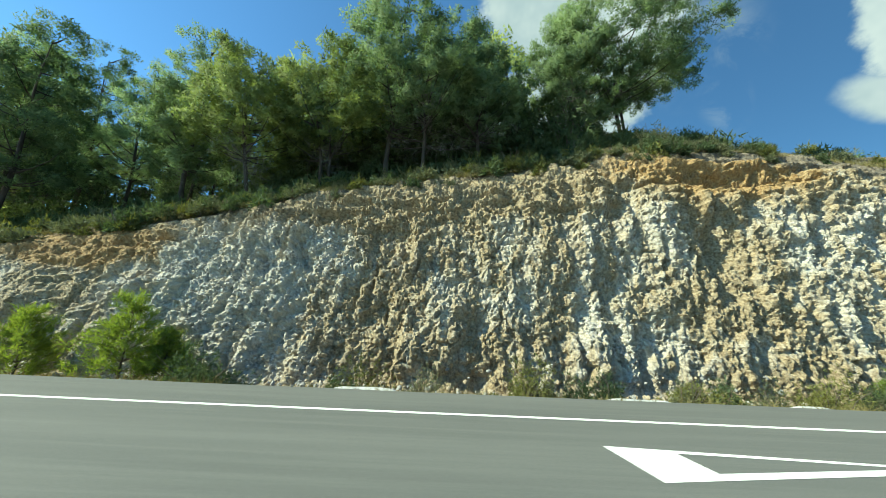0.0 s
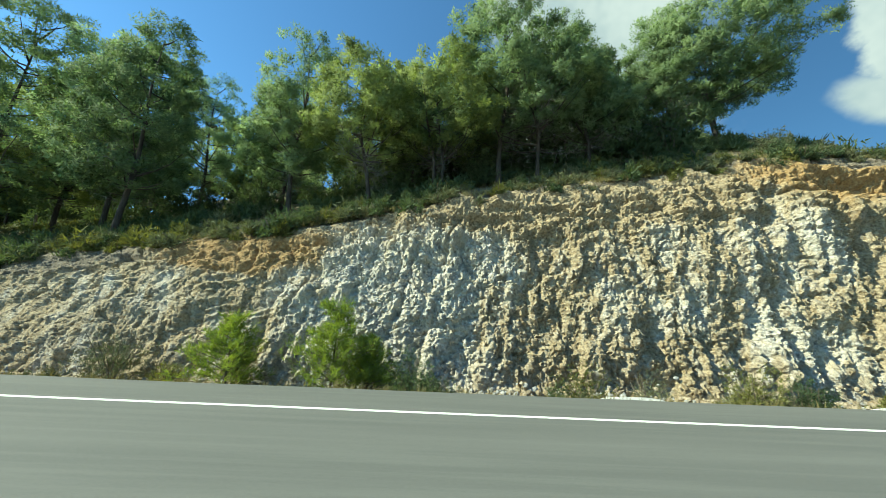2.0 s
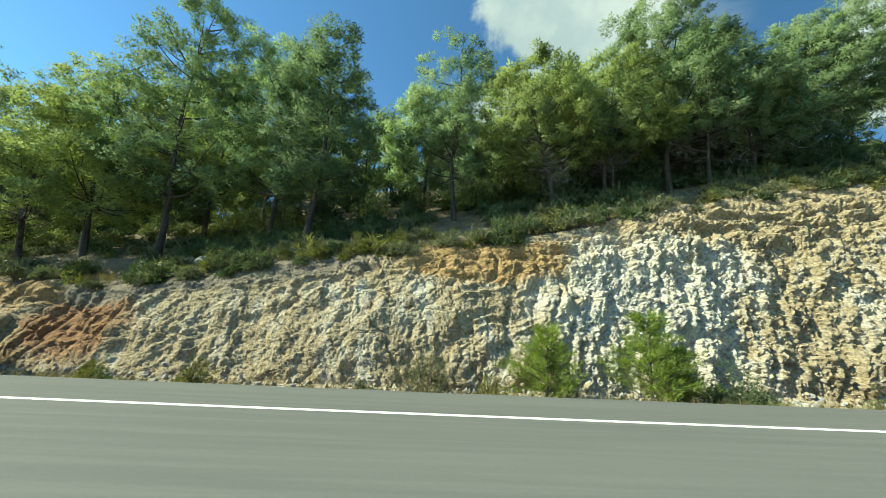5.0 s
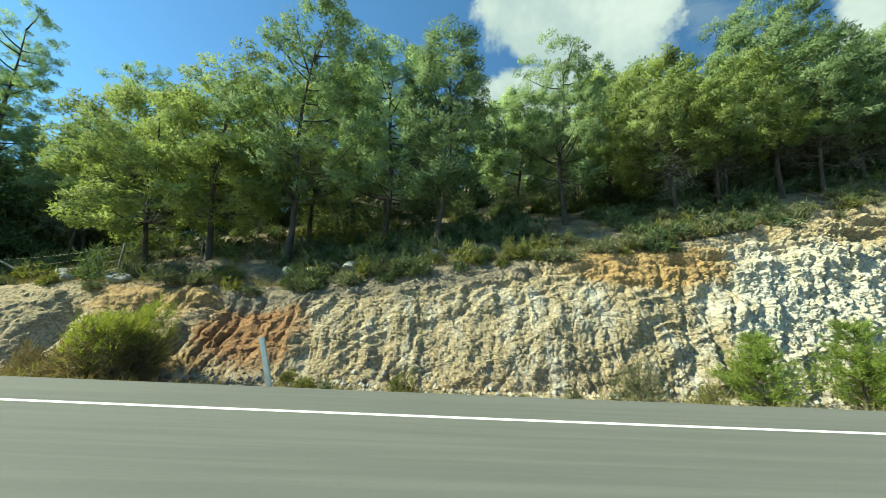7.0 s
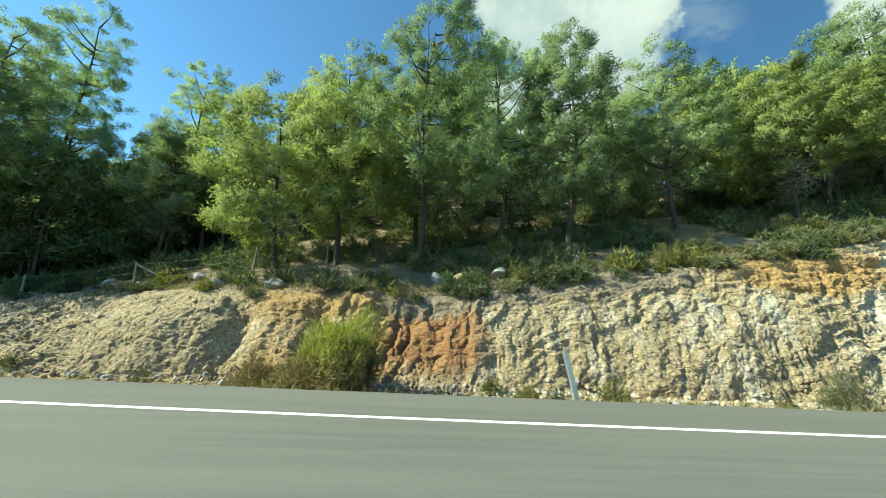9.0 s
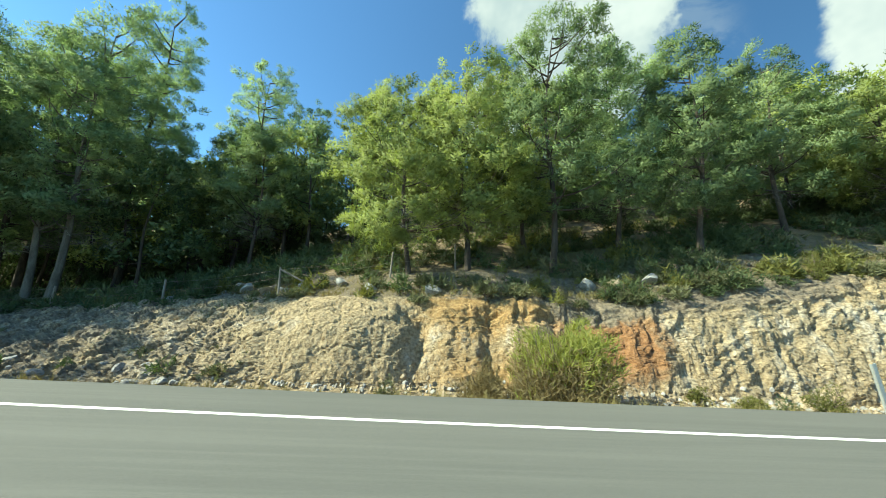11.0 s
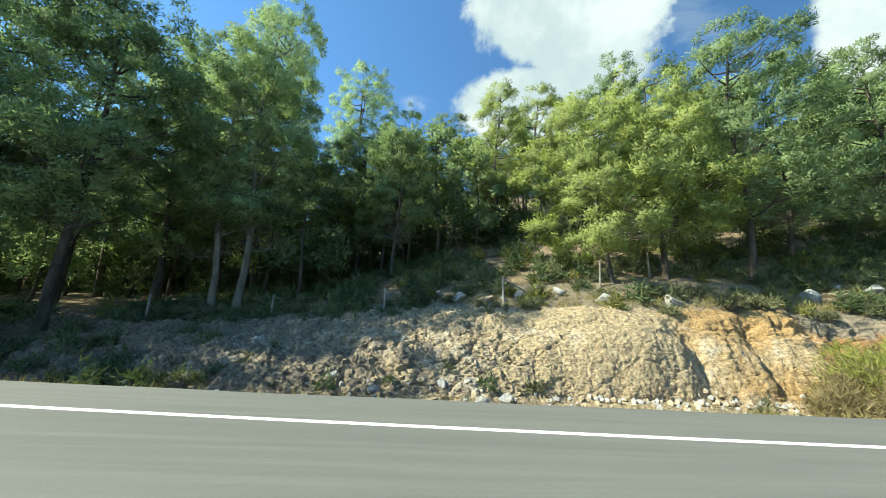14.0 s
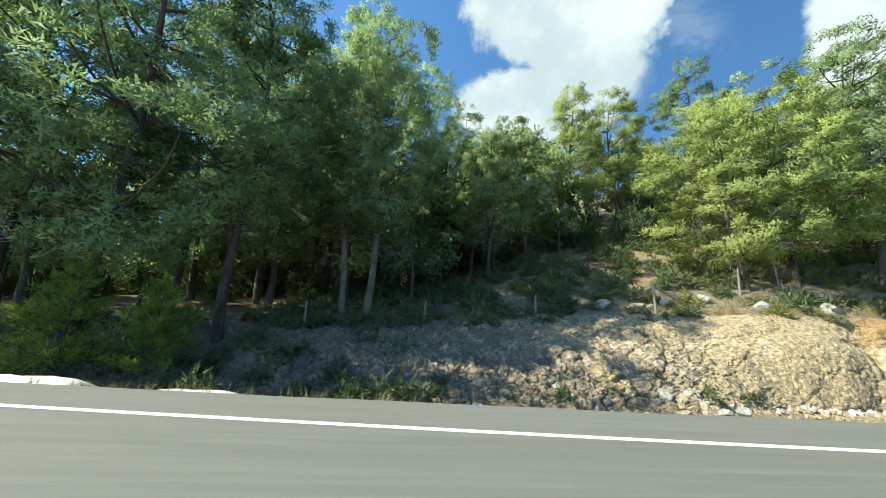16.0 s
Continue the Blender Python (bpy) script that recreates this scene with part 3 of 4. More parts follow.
def joined(pieces):
    vs, fs, k = [], [], 0
    for v, f in pieces:
        vs.append(v), fs.append(f + k)
        k += len(v)
    return np.concatenate(vs), np.concatenate(fs)


def crown_reach(k, sharp):
    """How wide a crown is at the share k of its height, from its lowest boughs to its tip; 1 at the widest."""
    k = np.clip(k, 0.0, 1.0)
    r = (1 - k) ** sharp * np.clip((k + 0.10) / 0.34, 0, 1) ** 0.7
    return r / 0.86


def needle_puffs(centres, sizes, away, rng, blades, length, width):
    """Soft tufts: short blades scattered round each centre and pointing outwards. Returns vertices, faces and the soft normals of the tufts."""
    n = len(centres)
    off = rng.normal(size=(n, blades, 3))
    off *= rng.uniform(0, 1, (n, blades, 1)) ** 0.4 / np.linalg.norm(off, axis=2, keepdims=True)
    d = rng.normal(size=(n, blades, 3)) + 0.8 * off + 0.2 * away[:, None, :] + np.array((0, 0, 0.2))
    d /= np.linalg.norm(d, axis=2, keepdims=True)
    side = np.cross(d, rng.normal(size=(n, blades, 3)))
    side /= np.linalg.norm(side, axis=2, keepdims=True) + 1e-6
    root = centres[:, None, :] + off * sizes[:, None, None] * np.array((1.0, 1.0, 0.72))
    tip = root + d * length * rng.uniform(0.6, 1.3, (n, blades, 1))
    a, b = root - side * width * 0.5, root + side * width * 0.5
    soft = 0.60 * off + 0.75 * away[:, None, :] + 0.12 * d
    soft /= np.linalg.norm(soft, axis=2, keepdims=True) + 1e-6
    flip = np.sum(np.cross(b - a, tip - a) * soft, axis=2, keepdims=True) < 0
    a, b = np.where(flip, b, a), np.where(flip, a, b)
    v = np.stack([a, b, tip], 2).reshape(-1, 3)
    return v, np.arange(len(v)).reshape(-1, 3), np.repeat(soft.reshape(-1, 3), 3, 0)


def pine(height, crown_r, crown_h, seed, needles, bark, puffs=200, blades=90, width=0.05, lean=(0.0, 0.0), stems=1, label="", near=True, sharp=0.6):
    """A pine: tapered, slightly bent trunk, limbs out to the boughs, a domed crown of needle tufts, dead twigs below it. Its base is at the origin."""
    rng = np.random.default_rng(seed)
    root = new("pine_tree")
    tagged(root, label, "tree", "pines on the slope")
    top = np.array((lean[0], lean[1], height))
    trunks = []
    for s in range(stems):
        off = np.array((0.45 * s, 0.25 * s, 0)) + rng.normal(size=3) * np.array((0.1, 0.1, 0))
        spread = np.array((0.9 * s - 0.45 * (stems - 1), 0.3 * s, 0))
        k = np.linspace(0, 1, 9)
        pts = off * (1 - k[:, None]) + (top * np.array((1, 1, 0.90)) + spread) * k[:, None]
        pts[:, 0] += 0.30 * np.sin(k * 4 + seed) * k * (1 - k) * (1 + 0.28 * height)
        pts[:, 1] += 0.25 * np.cos(k * 5 + seed) * k * (1 - k) * 3
        pts[0, 2] -= 0.5
        r = (0.060 + 0.0075 * height) * (1 - 0.88 * k) * (1 if s == 0 else 0.8)
        r[0] *= 1.25
        trunks.append(pts)
        v, f = tube(pts, r, 9 if near else 6)
        mesh_object("trunk", v, f, bark, root, smooth=True)
    base = height - crown_h

    def axis(k):
        h = (base + k * crown_h) / height
        return np.stack([lean[0] * h, lean[1] * h, base + k * crown_h], -1)

    # boughs: flattened lumps that make up the crown's outline, each a cloud of tufts on its upper side
    count = max(12, puffs // 7)
    k = np.concatenate([(0.93, 0.80), rng.uniform(0.0, 0.9, count * 5)])
    k = k[np.concatenate([(True, True), rng.uniform(0, 1, len(k) - 2) < crown_reach(k[2:], sharp) * 0.95])][:count]
    ang = np.arange(len(k)) * 2.4 + rng.uniform(-0.6, 0.6, len(k))
    turn = np.stack([np.cos(ang), np.sin(ang), 0 * ang], -1)
    reach = crown_r * crown_reach(k, sharp) * (0.80 + 0.30 * vnoise(turn * 1.3 + k[:, None] * 2.0 + seed * 3.7, seed)) * np.where(rng.uniform(0, 1, len(k)) < 0.75, 0.92, 0.5)
    bough = axis(k) + reach[:, None] * turn - np.array((0, 0, 0.08)) * reach[:, None]
    bulk = (0.24 + 0.09 * rng.uniform(-1, 1, len(k))) * min(crown_r, 4.4) * (1.05 - 0.35 * k) + 0.10
    who = rng.choice(len(k), puffs, p=bulk**2 / (bulk**2).sum())
    away = rng.normal(size=(puffs, 3)) + np.array((0, 0, 0.55)) + 0.5 * turn[who]
    away /= np.linalg.norm(away, axis=1, keepdims=True)
    c = bough[who] + away * (bulk[who] * rng.uniform(0.35, 1.06, puffs))[:, None] * np.array((1.15, 1.15, 0.75))
    away = away + 0.35 * turn[who]
    away /= np.linalg.norm(away, axis=1, keepdims=True)
    sizes = rng.uniform(0.25, 0.46, puffs) * np.clip(height / 9.0, 0.6, 1.1) * (1.0 if near else 2.1)
    v1, f1, n1 = needle_puffs(c, sizes, away, rng, blades, 0.19 if near else 0.34, width)
    # more tufts over the whole outline tie the boughs together
    m = puffs * 2 // 3
    k = rng.uniform(0, 1, m * 5)
    k = k[rng.uniform(0, 1, len(k)) < crown_reach(k, sharp) * 0.9 + 0.08][:m]
    ang = rng.uniform(0, 2 * math.pi, len(k))
    way = np.stack([np.cos(ang), np.sin(ang), (k - 0.35) * 1.6], -1)
    out = axis(k)
    out[:, :2] += (crown_r * crown_reach(k, sharp) * (0.86 + 0.24 * vnoise(way * 1.8 + seed * 3.7, seed)) * (1 - 0.5 * rng.uniform(0, 1, len(k)) ** 1.5))[:, None] * way[:, :2]
    way /= np.linalg.norm(way, axis=1, keepdims=True)
    v2, f2, n2 = needle_puffs(out, sizes[:len(k)], way, rng, blades, 0.19 if near else 0.34, width)
    mesh_object("crown", np.concatenate([v1, v2]), np.concatenate([f1, f2 + len(v1)]), needles, root, normals=np.concatenate([n1, n2]))
    pieces = []
    for q in bough[:30 if near else 9]:
        pts = trunks[rng.integers(len(trunks))]
        h = np.clip(q[2] - 0.40 * np.hypot(q[0] - lean[0] * q[2] / height, q[1]) - 0.3, 0.22 * height, 0.9 * height)
        a = np.array([np.interp(h, pts[:, 2], pts[:, i]) for i in range(3)])
        u = np.linspace(0, 1, 5)[:, None]
        line = a * (1 - u) + q * u + np.array((0, 0, -0.10)) * np.sin(u * math.pi) * np.linalg.norm(q - a)
        line += rng.normal(size=line.shape) * 0.05 * u
        pieces.append(tube(line, np.linspace(0.040, 0.010, 5) * (0.6 + 0.05 * height), 5 if near else 3))
    # dead lower limbs
    dead = []
    for i in range(12 if near else 2):
        pts = trunks[rng.integers(len(trunks))]
        h = rng.uniform(0.16, 0.50) * height
        a = np.array([np.interp(h, pts[:, 2], pts[:, j]) for j in range(3)])
        ang, ln = rng.uniform(0, 6.28), rng.uniform(0.6, 2.2)
        u = np.linspace(0, 1, 4)[:, None]
        line = a + u * np.array((math.cos(ang), math.sin(ang), 0.12)) * ln + rng.normal(size=(4, 3)) * 0.08 * u
        pieces.append(tube(line, np.linspace(0.026, 0.006, 4), 4))
        dead.append(line[1:])
    if near:
        for v, f in pieces:
            mesh_object("branch", v, f, bark, root, smooth=True)
        t = np.concatenate(dead)
        t = np.repeat(t, 16, 0) + rng.normal(size=(len(t) * 16, 3)) * np.array((0.35, 0.35, 0.22))
        v, f = tuft_mesh(t, np.zeros_like(t), rng, 1, 0.62, 0.022)
        tagged(mesh_object("twig_work", v, f, DEAD_TWIG, root, "bare grey dead twigs"), kind="stuff")
    else:
        v, f = joined(pieces)
        tagged(mesh_object("branch_work", v, f, bark, root, smooth=True), kind="stuff")
    return root


def stand(ob, x, y, turn=0.0, scale=1.0, sink=0.05):
    ob.matrix_basis = pose(x, y, float(ground_z(x, y)) - sink, 0, 0, turn) @ Matrix.Scale(scale, 4)
    return ob


def build_trees():
    # x, y, height of the top over the road datum, crown radius, crown height, needles, lean x, stems, clumps, bark, label
    N, D, B = NEEDLE, NEEDLE_LIFTED, NEEDLE_BRIGHT
    rows = [
        (12.4, 21.5, 24.2, 5.3, 6.2, N, -0.4, 2, 230, BARK, "broad umbrella-shaped pine with a forked trunk on the crest"),
        (8.6, 21.0, 20.6, 3.6, 6.6, N, -0.3, 1, 110, BARK, "pine with a dense crown leaning on its larger neighbour"),
        (-9.3, 21.0, 17.0, 3.5, 7.0, N, 0.0, 1, 85, BARK, "pine with a full olive-green crown"),
        (-5.6, 21.6, 18.0, 3.7, 7.5, D, 0.0, 1, 85, BARK, "dark full-crowned pine in the second row"),
        (1.9, 19.0, 17.6, 2.5, 6.5, N, 0.2, 1, 90, BARK, "pine with a low dense crown on the crest"),
        (5.6, 23.6, 17.2, 2.4, 7.0, D, 0.0, 1, 75, BARK, "dark pine closing the row on the crest"),
        (0.5, 20.4, 21.3, 3.0, 6.5, N, 0.0, 1, 80, BARK, "tall pine with a dense rounded green crown"),
        (-3.7, 18.7, 22.1, 3.1, 5.6, N, 0.2, 1, 90, BARK, "tall pine with a pointed airy crown above its neighbours"),
        (-1.6, 18.4, 17.4, 4.1, 6.0, N, -0.4, 1, 110, BARK, "pine with a wide dense dark crown"),
        (-7.5, 18.8, 16.4, 3.8, 5.4, B, -0.5, 2, 95, BARK, "low spreading pine with yellow-green crown"),
        (-11.2, 17.8, 15.4, 3.2, 5.6, B, -0.9, 1, 95, BARK, "leaning pine with a bright rounded crown"),
        (3.6, 23.5, 19.0, 2.5, 6.0, D, 0.0, 1, 70, BARK, "dark green pine in the second row"),
        (-16.6, 20.0, 19.3, 2.9, 8.2, N, 0.0, 1, 90, BARK, "slender pine with a narrow layered crown"),
        (-18.6, 23.0, 17.4, 2.5, 8.0, D, 0.0, 1, 80, BARK, "dark green pine in shade"),
        (-24.4, 17.4, 17.2, 2.6, 6.6, N, 0.4, 1, 100, BARK, "pine with a rounded green crown"),
        (-27.6, 19.6, 17.6, 3.2, 7.5, D, 0.0, 1, 100, BARK, "pine with a tall dark green crown"),
        (-31.9, 17.7, 18.4, 3.7, 10.5, N, 0.0, 1, 110, BARK, "tall pine with an uneven crown on the slope"),
        (-36.3, 18.3, 15.9, 3.3, 8.6, B, -0.5, 1, 110, BARK, "pine with a bright green sunlit crown"),
        (-39.4, 18.0, 12.6, 3.2, 8.0, B, -1.0, 1, 100, BARK, "small spreading pine with pale sunlit foliage"),
        (-32.6, 21.6, 16.8, 3.0, 6.5, B, 0.0, 1, 80, BARK, "pine with light green foliage and a crooked trunk"),
        (-32.6, 27.8, 25.0, 3.0, 8.5, N, 0.0, 1, 80, BARK, "tall pine rising behind the front row"),
        (-28.9, 28.6, 22.2, 2.9, 9.0, D, 0.0, 1, 70, BARK, "dark pine farther up the slope"),
        (-39.0, 29.5, 22.2, 3.0, 9.0, B, 0.0, 1, 80, BARK, "sunlit pine with olive foliage"),
        (-42.6, 29.4, 22.4, 2.6, 9.5, B, 0.0, 1, 75, BARK, "narrow sunlit pine with a pointed top"),
        (-46.6, 36.0, 22.8, 2.8, 9.0, N, 0.0, 1, 60, BARK, "pine at the head of the gully"),
        (-51.8, 35.0, 23.2, 2.8, 9.0, D, 0.0, 1, 60, BARK, "dark pine at the head of the gully"),
        (-51.2, 25.2, 14.2, 2.4, 7.0, N, 0.0, 1, 70, BARK, "young pine with a fresh green conical crown"),
        (-56.0, 33.2, 26.0, 3.6, 12.0, D, 0.0, 1, 110, BARK, "large dark green pine with a dense crown"),
        (-58.6, 20.2, 18.4, 3.2, 10.0, D, 0.0, 1, 110, PALE_BARK, "tall pine with a pale bare lower trunk"),
        (-59.9, 20.3, 16.6, 2.6, 9.0, D, -0.3, 1, 80, PALE_BARK, "pine with a pale straight trunk beside its twin"),
        (-61.0, 26.6, 26.0, 2.7, 12.0, D, 0.0, 1, 120, BARK, "tall thin pine with an open airy crown"),
        (-62.6, 28.0, 20.0, 3.2, 12.0, D, 0.0, 1, 90, BARK, "dark pine deep in the wood behind the fence"),
        (-66.4, 25.5, 21.5, 3.4, 13.0, D, 0.0, 1, 90, BARK, "tall dark pine deep in the wood behind the fence"),
        (-54.2, 28.5, 16.5, 3.0, 11.0, N, 0.0, 1, 90, BARK, "green pine with low branches beside the gully"),
        (-69.8, 14.2, 19.5, 4.0, 17.5, D, 0.0, 1, 120, BARK, "roadside pine with foliage down to the verge"),
        # next three stand mostly out of view, added to shade the gully slope
        (-74.5, 13.2, 21.5, 4.4, 13.5, D, 0.0, 1, 100, BARK, "roadside pine added mostly out of view to shade the slope"),
        (-79.5, 13.4, 23.0, 4.6, 13.0, D, 0.0, 1, 90, BARK, "tall unseen roadside pine added to shade the slope"),
        (-84.5, 13.8, 25.0, 4.6, 13.0, D, 0.0, 1, 90, BARK, "tall unseen pine added along the roadside to shade the slope"),
        (-63.2, 15.8, 16.5, 3.2, 13.5, D, 0.0, 1, 100, BARK, "dark pine with low hanging branches"),
        (-66.4, 13.8, 20.0, 4.2, 18.5, D, 0.3, 1, 130, BARK, "roadside pine with dark drooping foliage"),
        (-69.5, 22.0, 19.4, 3.4, 15.0, D, 0.0, 1, 100, BARK, "tall shaded pine in the wood"),
        (-64.5, 22.5, 18.0, 3.0, 14.5, D, 0.0, 1, 90, BARK, "shaded pine behind the pale trunks"),
        (-72.0, 17.5, 17.5, 3.4, 14.5, D, 0.0, 1, 100, BARK, "dense roadside pine with dark foliage"),
        (-71.5, 27.0, 22.5, 3.2, 11.0, D, 0.0, 1, 80, BARK, "tall shaded pine deep in the wood"),
    ]
    made = []
    for i, (x, y, top, r, h, mat, lean, stems, clumps, bark, label) in enumerate(rows):
        base = float(ground_z(x, y))
        top += 0.8
        share = 0.60 if i == 0 else 0.88 if -48 < x < -34 and y < 20 else 0.80 if -34 <= x < -14 else 0.74 if x < -14 else 0.70
        t = pine(top - base, r * 1.22, max(h, share * (top - base)), 300 + i, mat, bark, int(clumps * 3.0), 72, 0.066, (lean, -0.2), stems, label, sharp=0.24 + 0.035 * (i % 6) if i else 0.26)
        made.append(stand(t, x, y))
    return made


TREES = build_trees()


def build_wood():
    """The wood behind the front rows, and along the roadside beyond it."""
    rng = np.random.default_rng(77)
    kinds = [pine(9.0 + 1.3 * k, 3.0 + 0.25 * (k % 3), 7.2 + 0.9 * k, 900 + k, (NEEDLE_LIFTED, NEEDLE, NEEDLE_BRIGHT, NEEDLE)[k], BARK, 38, 38, 0.19, (0.2, 0), 1,
                  "dark green pine in the depth of the wood", False, 0.36) for k in range(4)]
    spots = []
    for x in np.arange(-112, 6, 4.3):
        for y in (24.5, 29.0, 34.5, 41.0):
            px, py = x + rng.uniform(-1.9, 1.9), y + rng.uniform(-2, 2)
            if -49 < px < -44 and py < 27 or px > 0 and py > 30 or -44 < px < -14 and py < 29 or py > 45 and not -66 < px < -4:
                continue
            if any(abs(px - t.location.x) < 1.7 and abs(py - t.location.y) < 1.7 for t in TREES):
                continue
            spots.append((px, py))
    for x in np.arange(-110, -74, 4.0):
        spots += [(x, 17.5 + rng.uniform(-1, 1.5)), (x + 2, 21 + rng.uniform(-1, 1))]
    for x in np.arange(-78, -44, 3.6):
        spots += [(x + rng.uniform(-1, 1), y + rng.uniform(-1.5, 1.5)) for y in (28.5, 33.0, 38.5)]
    spots += [(58.0, 44.0), (61.5, 46.0)]
    for i, (px, py) in enumerate(spots):
        k = kinds[i % 4]
        t = k if i < 4 else copy_thing(k, Matrix.Identity(4))
        stand(t, px, py, rng.uniform(0, 360), rng.uniform(0.8, 1.05))
    # young trees farther back
    small = [pine(4.6 + 0.8 * k, 1.7, 4.5 + 0.8 * k, 950 + k, (NEEDLE_LIFTED, NEEDLE, NEEDLE)[k], BARK, 20, 36, 0.18, (0.1, 0), 1, "young dark green pine of the undergrowth", False, 0.42) for k in range(3)]
    i = 0
    for x in np.arange(-110, 12, 3.6):
        for y in (31.0, 37.0):
            px, py = x + rng.uniform(-1.4, 1.4), y + rng.uniform(-1.8, 1.8)
            if px > 2:
                continue
            t = small[i % 3] if i < 3 else copy_thing(small[i % 3], Matrix.Identity(4))
            stand(t, px, py, rng.uniform(0, 360), rng.uniform(0.7, 1.1))
            i += 1


build_wood()


def shrub(kind, leaves, radius, height, seed, stems=220, tufts=420, blade=0.10, label="", upright=False, dry=None):
    """A low bush: short woody stems and a dome of small leaves with an uneven outline."""
    rng = np.random.default_rng(seed)
    root = new(kind)
    tagged(root, label, "shrub")
    pieces = []
    for i in range(9):
        ang, rr = rng.uniform(0, 6.28), rng.uniform(0.2, 0.75) * radius
        k = np.linspace(0, 1, 4)[:, None]
        pts = k * np.array((math.cos(ang) * rr, math.sin(ang) * rr, height * rng.uniform(0.5, 0.85))) + rng.normal(size=(4, 3)) * 0.03
        pts[0] = (0, 0, -0.08)
        pieces.append(tube(pts, np.linspace(0.022, 0.006, 4), 4))
    v, f = joined(pieces)
    tagged(mesh_object("stem_work", v, f, TWIG, root), kind="stuff")
    lumps = rng.normal(size=(9, 3))
    lumps /= np.linalg.norm(lumps, axis=1, keepdims=True)
    d = rng.normal(size=(tufts, 3))
    d /= np.linalg.norm(d, axis=1, keepdims=True)
    d[:, 2] = np.abs(d[:, 2])
    amp = 0.55 + 0.55 * np.max(np.clip(d @ lumps.T, 0, 1) ** 8, axis=1)
    r = rng.uniform(0.15, 1.05, tufts) ** 0.6 * amp
    c = d * r[:, None] * np.array((radius, radius, height)) + np.array((0, 0, 0.04))
    n = d.copy()
    if upright:
        n = n * 0.9 + np.array((0, 0, 0.8))
    low = c[:, 2] < height * (0.40 + 0.14 * rng.normal(size=tufts)) if dry else np.zeros(tufts, bool)
    v, f = tuft_mesh(c[~low], n[~low], rng, 5, blade, blade * (0.10 if upright else 0.22))
    mesh_object("foliage", v, f, leaves, root)
    if dry:
        v, f = tuft_mesh(c[low], n[low], rng, 5, blade, blade * 0.10)
        mesh_object("dry_base", v, f, dry, root, "dry brown twigs at the base")
    return root


def sapling(height, radius, seed, label):
    """A young pine: thin stem, whorls of rising twigs and feathery needles down to the ground."""
    rng = np.random.default_rng(seed)
    root = new("pine_sapling")
    tagged(root, label, "sapling")
    k = np.linspace(0, 1, 6)[:, None]
    v, f = tube(k * np.array((0.06, 0.0, height * 0.95)) - np.array((0, 0, 0.1)), np.linspace(0.045, 0.008, 6), 6)
    mesh_object("trunk", v, f, BARK, root, smooth=True)
    cs, ns, twigs = [], [], []
    for level in range(9):
        z = height * (0.04 + 0.105 * level)
        reach = radius * (1.05 - 0.098 * level) * rng.uniform(0.85, 1.1)
        for i in range(12 if level < 6 else 7):
            ang, ln = rng.uniform(0, 6.28), reach * rng.uniform(0.55, 1.1)
            way = np.array((math.cos(ang), math.sin(ang), rng.uniform(0.25, 0.7)))
            tip = np.array((0.0, 0.0, z)) + way * ln
            twigs.append(tube(np.linspace((0, 0, z), tip, 3), np.linspace(0.014, 0.004, 3), 3))
            s = rng.uniform(0.25, 1.0, (11, 1))
            cs.append(np.array((0, 0, z)) + way * ln * s + rng.normal(size=(11, 3)) * 0.05)
            ns.append(np.tile(way * 1.2 + np.array((0, 0, 0.5)), (11, 1)))
    cs.append(np.array((0.05, 0, 1.0)) * np.linspace(0.85, 1.0, 8)[:, None] * height), ns.append(np.tile((0, 0, 1.5), (8, 1)))
    v, f = joined(twigs)
    tagged(mesh_object("twig_work", v, f, TWIG, root), kind="stuff")
    v, f = tuft_mesh(np.concatenate(cs), np.concatenate(ns), rng, 6, 0.22, 0.026)
    mesh_object("foliage", v, f, SAPLING, root)
    return root


def build_thicket():
    """Tall dark bushes that close the view under the crowns."""
    rng = np.random.default_rng(88)
    kinds = [shrub("thicket_bush", m, 1.75, 2.5 + 0.3 * i, 980 + i, tufts=300, blade=0.31, label="tall dark green bush in the shade of the pines") for i, m in enumerate((SHRUB_GREEN, SHRUB_GREEN, SHRUB_GREEN))]
    i = 0
    for x in np.arange(-110, 11, 2.6):
        for y in (20.3, 23.0, 26.5, 30.5):
            px, py = x + rng.uniform(-1.2, 1.2), y + rng.uniform(-1.3, 1.3)
            if -44 < px < -14 and py < 27 and rng.uniform() < 0.45 or -62 < px < -42 and py < 24.0 or px < -42 and py < 26.5 or px > 3 and py > 24 or -42 < px < -14 and py < 22 and rng.uniform() < 0.6 or -44 < px < -26 and py < 25 or -57 < px < -42 and py < 28.5:
                continue
            t = kinds[i % 3] if i < 3 else copy_thing(kinds[i % 3], Matrix.Identity(4))
            stand(t, px, py, rng.uniform(0, 360), rng.uniform(0.9, 1.6) if px > -15 or py > 25 else rng.uniform(0.6, 1.1), 0.15)
            i += 1


build_thicket()


